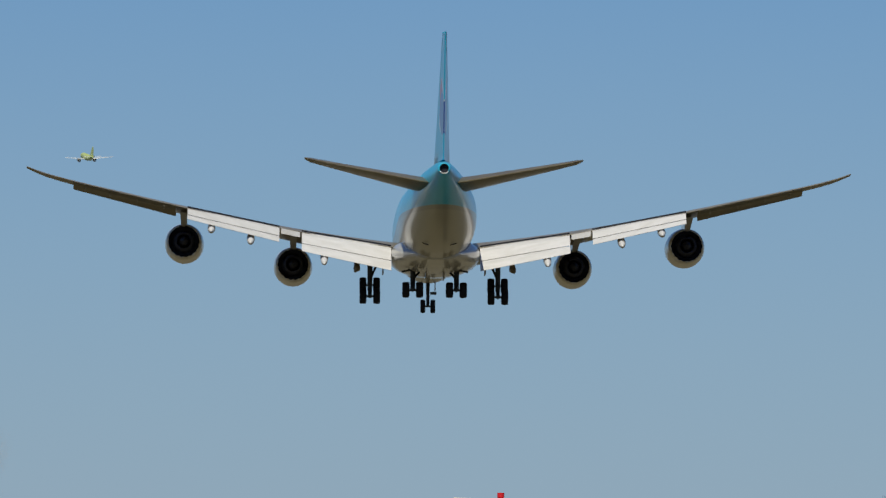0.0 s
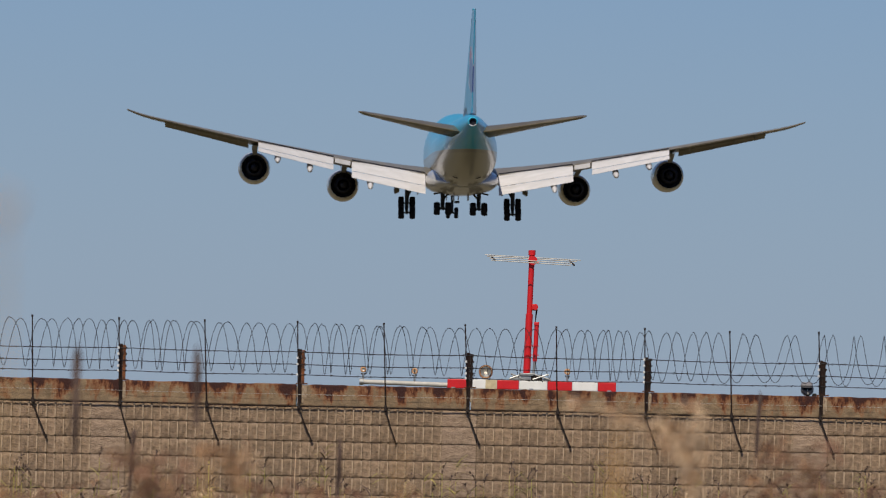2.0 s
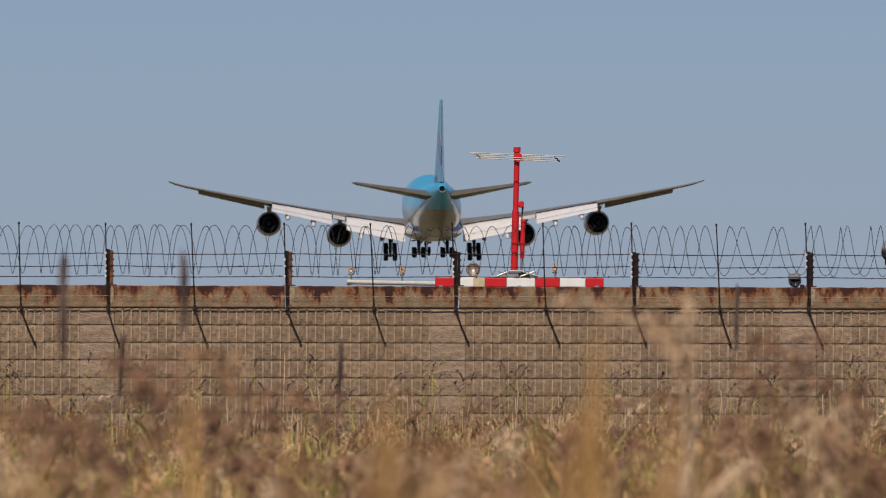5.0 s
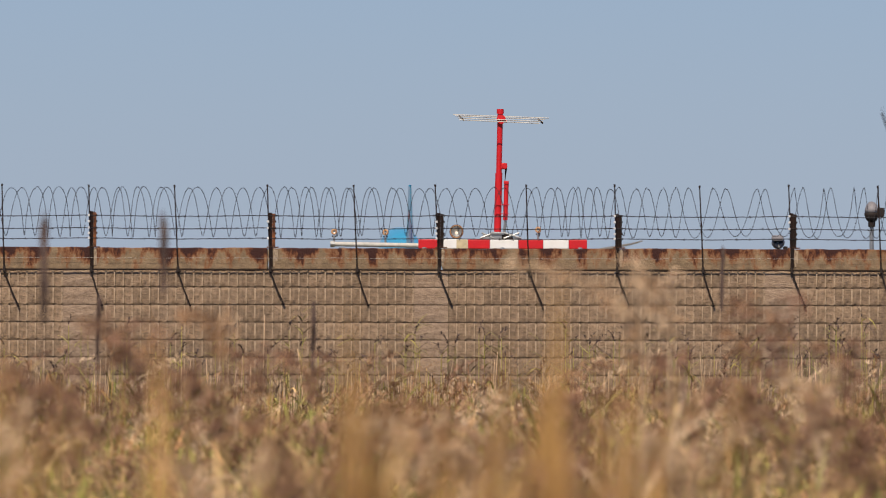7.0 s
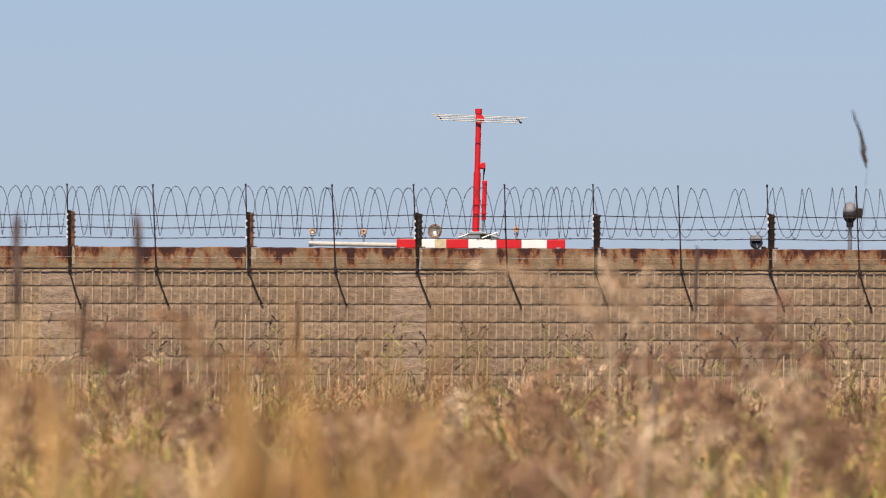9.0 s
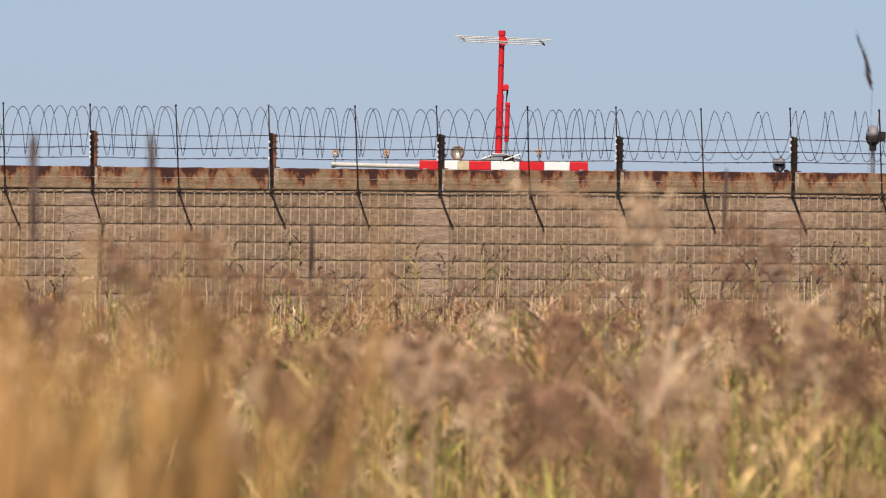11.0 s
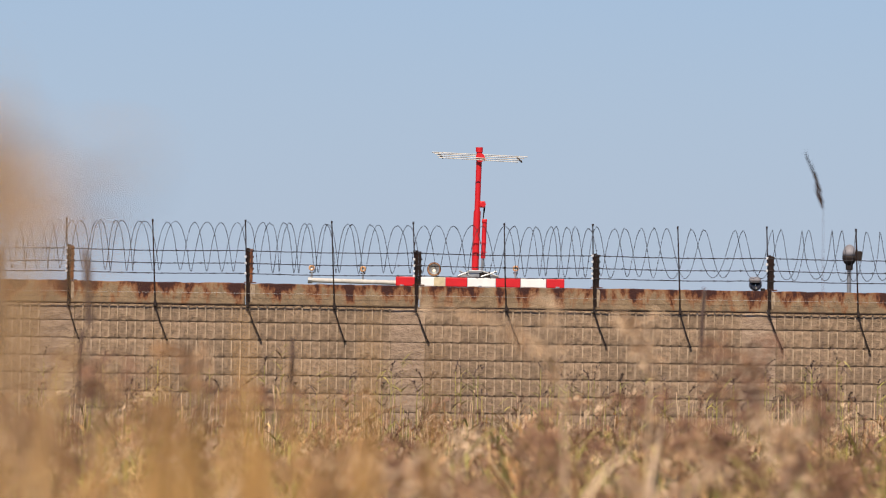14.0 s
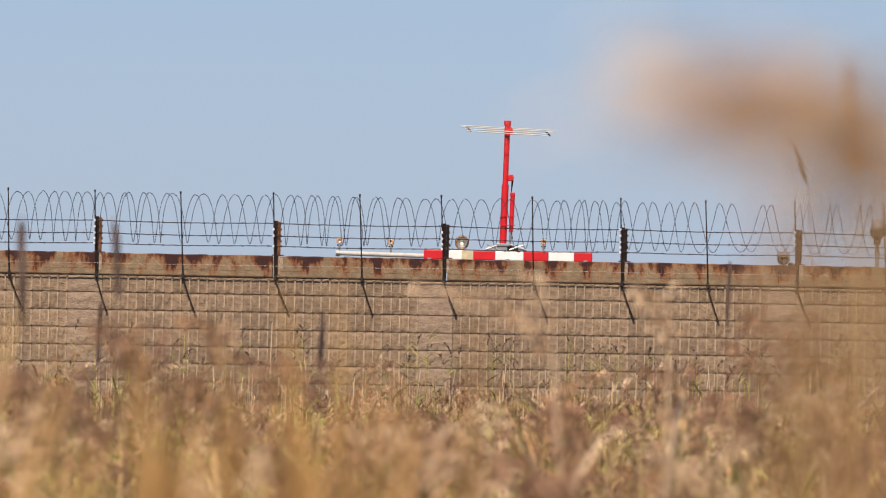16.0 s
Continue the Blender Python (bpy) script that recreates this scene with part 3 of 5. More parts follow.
    part("bulb", lathe(((-0.03, 0.001), (-0.02, 0.03), (0.02, 0.035), (0.04, 0.01)), 12, (0, 0, 0.14)), WARM, fl, "glowing bulb")


def build_wall_lamps():
    """A small floodlight with a bright dome on a post, and a spot lamp that peeps over the coping."""
    fl = empty("floodlight", pose(5.20, 100.0, -0.03))
    tagged(fl, "small floodlight with a pale dome on a dark steel post", "floodlight")
    part("post", tube(((0, 0, 0), (0, 0, 3.74)), 0.027, 10), GALVANISED, fl)
    part("cable_box", box((-0.02, -0.045, 3.22), (0.06, -0.03, 3.27), 0.006), CLIP_WHITE, fl, "small white cable box")
    ring = [(0.086 * math.cos(a), 0.095 * math.sin(a)) for a in (2 * math.pi * k / 20 for k in range(20))]
    part("dome", loft([[(x * q, y * q, z) for x, y in ring] for q, z in ((1.0, 3.83), (0.96, 3.88), (0.75, 3.93), (0.4, 3.96), (0.05, 3.97))]), DOME, fl, "pale metal dome", True)
    part("housing", loft([[(x * q, y * q, z) for x, y in ring] for q, z in ((0.45, 3.72), (0.8, 3.75), (1.02, 3.80), (1.02, 3.832))]), DARK_STEEL, fl, "dark lower housing", True)
    part("side_box", box((0.06, -0.07, 3.78), (0.15, 0.05, 3.89), 0.015), DARK_STEEL, fl)
    part("collar", tube(((0, 0, 3.66), (0, 0, 3.73)), 0.045, 10), DARK_STEEL, fl)
    sp = empty("spot_lamp", pose(3.955, 97.0, 0))
    tagged(sp, "small silver spot lamp peeping over the wall", "spot lamp")
    part("post", tube(((0, 0, 0), (0, 0, 3.31)), 0.03, 8), DARK_STEEL, sp)
    part("housing", lathe(((-0.08, 0.058), (-0.05, 0.074), (0.06, 0.076), (0.12, 0.04), (0.13, 0.01)), 20, (-0.01, 0, 3.385)), DOME, sp, smooth=True)
    part("hood", box((-0.09, -0.11, 3.40), (0.05, 0.04, 3.47), 0.03), DOME, sp, "pale sloping hood")
    part("lens", lathe(((-0.06, 0.005), (-0.083, 0.05)), 20, (-0.01, 0, 3.375)), GLASS_DARK, sp)
    part("bracket", box((0.05, -0.03, 3.29), (0.10, 0.05, 3.34), 0.01), DARK_STEEL, sp)


# ---- the big jet ----
def hull_ring(y, w, z0, z1, n=40, power=2.15):
    cz, h = (z0 + z1) / 2, (z1 - z0) / 2
    ring = []
    for j in range(n):
        a = 2 * math.pi * j / n
        c, s = math.cos(a), math.sin(a)
        ring.append((w * math.copysign(abs(c) ** (2 / power), c), y, cz + h * math.copysign(abs(s) ** (2 / power), s)))
    return ring


def smooth_table(rows, steps):
    """Values between rows (first column rising or falling) by Catmull-Rom."""
    out = []
    for i in range(len(rows) - 1):
        p = [np.array(rows[max(0, min(len(rows) - 1, i + k))], float) for k in (-1, 0, 1, 2)]
        for j in range(steps):
            u = j / steps
            out.append(0.5 * (2 * p[1] + (p[2] - p[0]) * u + (2 * p[0] - 5 * p[1] + 4 * p[2] - p[3]) * u * u + (3 * p[1] - p[0] - 3 * p[2] + p[3]) * u ** 3))
    out.append(np.array(rows[-1], float))
    return out


WING = ((2.6, 13.0, -3.6, 3.15, 1.75), (7.0, 9.0, -4.0, 3.75, 1.35), (11.7, 5.2, -4.7, 4.50, 1.0), (16.0, 1.6, -6.4, 5.25, 0.8), (21.0, -2.6, -8.6, 6.15, 0.62),
        (26.0, -6.8, -11.0, 7.15, 0.45), (30.0, -10.2, -13.2, 7.95, 0.32), (32.6, -13.2, -15.2, 8.5, 0.26), (34.2, -15.6, -16.6, 9.02, 0.13))


def wing_at(x):
    xs = [w[0] for w in WING]
    return [float(np.interp(x, xs, [w[i] for w in WING])) for i in range(5)]


def build_wheel(thing, name, x, y, z, r=0.66, w=0.58):
    tyre = part(name, lathe(((-w / 2, r * 0.55), (-w / 2, r * 0.86), (-w * 0.36, r * 0.98), (0, r), (w * 0.36, r * 0.98), (w / 2, r * 0.86), (w / 2, r * 0.55)), 24), TYRE, thing, smooth=True)
    tyre.matrix_basis = pose(x, y, z, 0, 0, 90)
    hub = part("hub", lathe(((-w * 0.3, 0.02), (-w * 0.38, r * 0.3), (-w * 0.42, r * 0.56), (w * 0.42, r * 0.56), (w * 0.38, r * 0.3), (w * 0.3, 0.02)), 18), STRUT, tyre)


def build_jet():
    jet = empty("jumbo_jet")
    tagged(jet, "four-engined sky-blue and silver jumbo jet with flaps and wheels down", "airliner")
    rows = ((37.6, 0.15, 4.1, 4.5), (36.6, 1.35, 3.0, 6.0), (34.0, 2.4, 2.35, 7.7), (30.0, 3.05, 2.0, 9.5), (25.0, 3.24, 1.95, 10.0), (12.0, 3.25, 1.95, 10.0),
            (5.0, 3.25, 1.95, 9.4), (-3.0, 3.25, 1.95, 8.75), (-13.0, 3.22, 2.0, 8.7), (-19.0, 3.0, 2.45, 8.7), (-25.0, 2.4, 3.65, 8.72), (-30.0, 1.65, 5.05, 8.75),
            (-33.5, 1.05, 6.2, 8.7), (-35.8, 0.62, 7.15, 8.5), (-36.4, 0.50, 7.45, 8.4))
    part("fuselage", loft([hull_ring(*r, n=48) for r in smooth_table(rows, 6)]), LIVERY, jet, "sky-blue over silver-grey fuselage", True)
    part("exhaust_pipe", lathe(((0.9, 0.50), (0.0, 0.455), (-0.55, 0.435), (-0.60, 0.41), (-0.56, 0.37), (0.5, 0.33)), 28, (0, -36.4, 7.92)), LIVERY, jet, "blue tail exhaust pipe", True)
    part("exhaust_lip", tube([(0.40 * math.cos(a), -36.99, 7.92 + 0.40 * math.sin(a)) for a in (math.pi * (1.2 + 0.6 * k / 8) for k in range(9))], 0.035, 6), PALE, jet, "pale lower arc of the exhaust lip", True)
    part("exhaust_core", lathe(((0.0, 0.372), (0.25, 0.30), (0.27, 0.01)), 20, (0, -36.93, 7.92)), SOOT_SHADE, jet)
    rows = ((15.0, 1.2, 2.0, 2.9), (12.0, 3.0, 1.55, 3.9), (6.0, 3.75, 1.3, 4.3), (-3.0, 3.8, 1.3, 4.3), (-8.0, 3.3, 1.5, 3.8), (-12.5, 1.6, 1.95, 2.7))
    part("belly_fairing", loft([hull_ring(*r, n=36) for r in smooth_table(rows, 4)]), SKIN_GREY, jet, "silver-grey wing root fairing", True)
    # bright rim of light round the aft belly, put in as a pale tube
    part("belly_highlight", tube([(2.9 * math.cos(a), -9.3 + 1.2 * math.sin(-a), 3.9 - 2.05 * math.sin(a)) for a in (math.pi * (0.08 + 0.84 * i / 14) for i in range(15))], 0.06, 6), PALE, jet)
    for sx in (-1, 1):
        part("outflow_valve", tube(((sx * 0.9, -20.2, 2.66), (sx * 1.15, -20.25, 2.735), (sx * 1.42, -20.2, 2.84)), [0.03, 0.06, 0.03], 6), SOOT_SHADE, jet)
    # fin with rudder
    sec = []
    for u in (0, 0.15, 0.35, 0.6, 0.85, 1.0):
        z = 8.2 + 10.95 * u
        le, te, th = -21.5 - 12.6 * u, -33.2 - 4.0 * u, 1.25 * (1 - u) + 0.30 * u
        ring = aerofoil((0, le, 0), (0, te + 3.2, 0), th)
        sec.append([(p.z, p.y, z) for p in ring])
    part("fin", loft(sec), FIN_PAINT, jet, "sky-blue fin with a round emblem", True)
    sec = []
    for u in (0.06, 0.35, 0.7, 0.985):
        z = 8.2 + 10.95 * u
        te, th = -33.2 - 4.0 * u, (0.42 * (1 - u) + 0.16 * u)
        sec.append([(-th, te + 3.18, z), (th, te + 3.18, z), (0.05, te, z), (-0.05, te, z)])
    part("rudder", loft(sec), FIN_PAINT, jet)
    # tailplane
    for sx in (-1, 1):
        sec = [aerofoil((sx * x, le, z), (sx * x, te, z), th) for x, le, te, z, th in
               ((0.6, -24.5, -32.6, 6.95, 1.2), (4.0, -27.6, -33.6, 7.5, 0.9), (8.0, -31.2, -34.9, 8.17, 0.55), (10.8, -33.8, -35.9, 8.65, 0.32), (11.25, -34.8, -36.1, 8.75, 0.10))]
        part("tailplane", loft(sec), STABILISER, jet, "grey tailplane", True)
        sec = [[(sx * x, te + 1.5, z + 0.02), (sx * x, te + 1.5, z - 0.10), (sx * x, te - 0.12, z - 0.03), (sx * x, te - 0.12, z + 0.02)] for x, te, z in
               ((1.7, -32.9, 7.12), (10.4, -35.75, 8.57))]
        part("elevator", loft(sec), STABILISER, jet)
    # wings
    for sx in (-1, 1):
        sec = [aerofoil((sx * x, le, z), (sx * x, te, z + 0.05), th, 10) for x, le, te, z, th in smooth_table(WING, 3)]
        part("wing", loft(sec), WING_SHADE_GREY, jet, "swept wing with a raked tip, its grey darkened for underside shade", True)
        for x0, x1, d0, d1, back, name in ((3.75, 11.3, 2.05, 1.65, 2.6, "inboard_flap"), (13.2, 20.9, 1.22, 0.92, 1.7, "outboard_flap")):
            w0, w1 = wing_at(x0), wing_at(x1)
            top = [Vector((sx * x0, w0[2] + 0.25, w0[3] + 0.10)), Vector((sx * x1, w1[2] + 0.25, w1[3] + 0.10))]
            low = [Vector((sx * x0, w0[2] - back, w0[3] - d0)), Vector((sx * x1, w1[2] - back * 0.85, w1[3] - d1))]
            mid = [a.lerp(b, 0.58) for a, b in zip(top, low)]
            for i, (a, b, bow, nm) in enumerate(((top, mid, 0.10, name), (mid, low, 0.06, name + "_tab"))):
                rings = []
                for k in (0, 1):
                    n = Vector((0, 0.35, -0.25)) * 0.6
                    q0, q1 = a[k] + (Vector((0, -0.03, -0.045)) if i else Vector()), b[k]
                    q = q0.lerp(q1, 0.4) + Vector((0, -bow, bow))
                    rings.append([q0, q, q1, q1 + n * 0.12, q + n, q0 + n * 0.9])
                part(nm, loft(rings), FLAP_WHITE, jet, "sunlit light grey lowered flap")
            # shadow gap between wing and flap, drawn as a near-black tube
            part("flap_gap_shade", tube([p + Vector((0, -0.06, 0.09)) for p in top], 0.07, 6), SOOT_SHADE, jet, "dark line for the shade in the gap above the flap")
        w0, w1 = wing_at(11.45), wing_at(13.05)
        rings = [[(sx * w[0], w[2] + 0.8, w[3] + 0.16), (sx * w[0], w[2] - 0.25, w[3] - 0.02), (sx * w[0], w[2] - 0.3, w[3] - 0.42), (sx * w[0], w[2] + 0.8, w[3] - 0.2)] for w in (w0, w1)]
        part("inboard_aileron", loft(rings), FLAP_WHITE, jet)
        # panel slopes forward like the wing's underside; its dark colour holds that shade
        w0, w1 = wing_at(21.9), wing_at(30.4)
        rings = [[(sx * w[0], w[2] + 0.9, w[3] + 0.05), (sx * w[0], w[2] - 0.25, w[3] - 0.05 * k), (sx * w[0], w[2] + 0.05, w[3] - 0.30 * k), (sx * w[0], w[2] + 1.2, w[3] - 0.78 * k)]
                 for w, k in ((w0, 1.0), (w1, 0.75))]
        part("outboard_aileron", loft(rings), STABILISER, jet, "drooped aileron with underside shade in its colour")
        for u in (0.12, 0.38, 0.64, 0.88):
            w = wing_at(21.9 + 8.5 * u)
            part("aileron_hinge", tube(((sx * w[0], w[2] + 1.6, w[3] - 0.30), (sx * w[0], w[2] + 0.3, w[3] - 0.42), (sx * w[0], w[2] - 0.2, w[3] - 0.22)), [0.05, 0.10, 0.03], 6), WING_SHADE_GREY, jet)
        for x, drop, ln in ((9.4, 2.35, 3.5), (15.6, 1.75, 2.6), (18.9, 1.45, 2.4)):
            w = wing_at(x)
            a, b = Vector((sx * x, w[2] + 3.5, w[3] - 0.55)), Vector((sx * x, w[2] - ln, w[3] - drop - 0.12))
            part("flap_track_fairing", tube([a.lerp(b, u) for u in (0, 0.3, 0.7, 0.9, 1.0)], [0.08, 0.28, 0.34, 0.26, 0.06], 12), FLAP_WHITE, jet, smooth=True)
        # engines
        for x, y, z in ((12.0, 4.0, 2.2), (21.25, -3.4, 3.68)):
            eng = part("engine", lathe(((6.0, 1.32), (6.3, 1.45), (6.0, 1.58), (4.5, 1.66), (2.5, 1.64), (0.8, 1.52), (0.12, 1.385), (0.14, 1.345), (1.0, 1.38), (3.0, 1.42), (4.0, 1.38)), 40, (sx * x, y, z)), NACELLE, jet, "polished metal engine nacelle", True)
            saw = []
            for r0, back in ((1.39, 0.0), (1.375, 1.0), (1.335, 1.0), (1.345, 0.0)):
                saw.append([(sx * x + (r0 - 0.05 * q) * math.cos(a), y + 0.13 - 0.42 * q * back, z + (r0 - 0.05 * q) * math.sin(a))
                            for a, q in ((2 * math.pi * k / 36, 1.0 if k % 2 else 0.08) for k in range(36))])
            part("chevron_edge", loft(saw, caps=False), NACELLE, eng, "sawtooth trailing edge of the nacelle")
            part("fan_duct", lathe(((0.9, 1.375), (0.95, 0.75), (1.0, 0.01)), 32, (sx * x, y, z)), SOOT_SHADE, eng, "dark fan duct")
            part("core_cowl", lathe(((2.6, 1.0), (0.9, 0.98), (-0.3, 0.80), (-0.9, 0.66), (-0.9, 0.60), (0.2, 0.55)), 28, (sx * x, y, z)), SOOT_SHADE, eng, "sooty core cowl", True)
            part("exhaust_plug", lathe(((0.2, 0.45), (-0.8, 0.36), (-1.8, 0.06), (-1.82, 0.01)), 20, (sx * x, y, z)), SOOT_SHADE, eng, "dark metal exhaust plug", True)
            w = wing_at(x)
            rings = [[(sx * x - hw, ya, za), (sx * x + hw, ya, za), (sx * x + hw, yb, za), (sx * x - hw, yb, za)] for za, ya, yb, hw in
                     ((z + 1.30, y + 5.2, y - 0.6, 0.24), (w[3] - 0.35, y + 3.0, w[2] + 0.6, 0.30))]
            part("pylon", loft(rings), SKIN_GREY, jet)
    # landing gear
    for sx in (-1, 1):
        for x, y, tilt, z, leg_top in ((5.45, 2.2, 35, -0.05, 3.4), (1.85, -1.2, 2, -0.12, 2.0)):
            gear = part("main_gear", tube(((sx * x, y, z), (sx * x, y + 0.1, leg_top)), [0.20, 0.24], 12), STRUT, jet, "dark steel landing gear leg")
            beam = tube(((sx * x, y - 1.15 * math.cos(radians(tilt)), z - 0.95 * math.sin(radians(tilt))), (sx * x, y + 1.15 * math.cos(radians(tilt)), z + 0.95 * math.sin(radians(tilt)))), 0.17, 10)
            part("bogie_beam", beam, STRUT, gear)
            for dy in (-0.8, 0.8):
                for dx in (-0.58, 0.58):
                    build_wheel(gear, "tyre", sx * x + dx, y + dy * math.cos(radians(tilt)), z + dy * math.sin(radians(tilt)) * 1.1)
                part("axle", tube(((sx * x - 0.6, y + dy * math.cos(radians(tilt)), z + dy * math.sin(radians(tilt)) * 1.1), (sx * x + 0.6, y + dy * math.cos(radians(tilt)), z + dy * math.sin(radians(tilt)) * 1.1)), 0.10, 8), STRUT, gear)
            part("side_brace", tube(((sx * x, y, z + 0.9), (sx * (x - 1.1), y + 0.4, leg_top)), 0.10, 8), STRUT, gear)
            part("drag_brace", tube(((sx * x, y, z + 0.8), (sx * x + 0.05, y + 1.9, leg_top)), 0.10, 8), STRUT, gear)
            part("torque_link", tube(((sx * x, y - 0.2, z + 0.2), (sx * x, y - 0.55, z + 0.65), (sx * x, y - 0.2, z + 1.1)), 0.07, 6), STRUT, gear)
        part("gear_door", box((sx * 4.35 - 0.05, 0.9, 1.35), (sx * 4.35 + 0.05, 3.6, 2.6), 0.03), WING_SHADE_GREY, jet)
        part("body_gear_door", box((sx * 0.75 - 0.05, -3.0, 0.75), (sx * 0.75 + 0.05, 0.4, 1.5), 0.03), WING_SHADE_GREY, jet)
        part("door_arm", tube(((sx * 1.0, -3.0, 1.7), (sx * 2.8, -2.4, 1.35)), 0.09, 6), STRUT, jet)
        part("wing_gear_fairing", tube(((sx * 6.6, 1.6, 3.0), (sx * 6.6, -1.2, 1.65), (sx * 6.75, -1.6, 1.35)), [0.10, 0.30, 0.08], 10), WING_SHADE_GREY, jet, smooth=True)
    nose = part("nose_gear", tube(((0, 29.0, -0.05), (0, 29.3, 2.4)), [0.13, 0.18], 12), STRUT, jet, "dark steel nose gear leg")
    for dx in (-0.44, 0.44):
        build_wheel(nose, "tyre", dx, 29.0, -0.08, 0.60, 0.42)
    part("axle", tube(((-0.45, 29.0, -0.08), (0.45, 29.0, -0.08)), 0.09, 8), STRUT, nose)
    part("taxi_lamp", box((0.2, 28.85, 0.95), (0.75, 29.05, 1.2), 0.03), STRUT, nose)
    part("drag_brace", tube(((0, 29.1, 1.0), (0, 31.4, 2.3)), 0.08, 6), STRUT, nose)
    for sx in (-1, 1):
        part("nose_gear_door", box((sx * 0.62 - 0.03, 27.6, 1.25), (sx * 0.62 + 0.03, 30.0, 2.15), 0.02), WING_SHADE_GREY, jet)
    return jet


def build_small_jet():
    """A twin-engined airliner far off, climbing away."""
    jet = empty("small_airliner")
    tagged(jet, "distant airliner with a lime-green tail and pale wings", "airliner")
    rows = ((15, 0.1, 1.4, 1.6), (13.5, 1.1, 0.4, 2.6), (10, 1.7, -0.1, 3.3), (-4, 1.75, -0.1, 3.4), (-10, 1.1, 1.2, 3.4), (-15, 0.25, 2.7, 3.2))
    part("fuselage", loft([hull_ring(*r, n=24) for r in smooth_table(rows, 4)]), LIME, jet, "lime-green rear fuselage", True)
    part("fin", loft([[(t, a, z), (t, b, z), (-t, b, z), (-t, a, z)] for a, b, z, t in ((-8, -14.5, 3.2, 0.3), (-13, -15.8, 8.8, 0.12))]), LIME, jet)
    for sx in (-1, 1):
        part("wing", loft([aerofoil((sx * x, a, z), (sx * x, b, z), t, 5) for x, a, b, z, t in ((1.2, 4, -1.5, 0.6, 0.7), (6, 0.5, -2.5, 1.2, 0.4), (13.6, -3.8, -5.3, 2.1, 0.2))]), PALE, jet, smooth=True)
        part("tailplane", loft([aerofoil((sx * x, a, z), (sx * x, b, z), t, 5) for x, a, b, z, t in ((0.4, -10.5, -13.5, 3.0, 0.3), (5.0, -13.5, -15, 3.4, 0.12))]), PALE, jet, smooth=True)
        part("engine", lathe(((3.4, 0.8), (3.2, 0.95), (1.2, 0.95), (0, 0.7), (0.1, 0.3)), 20, (sx * 4.4, 0.4, -0.2)), WING_SHADE_GREY, jet, smooth=True)
    return jet


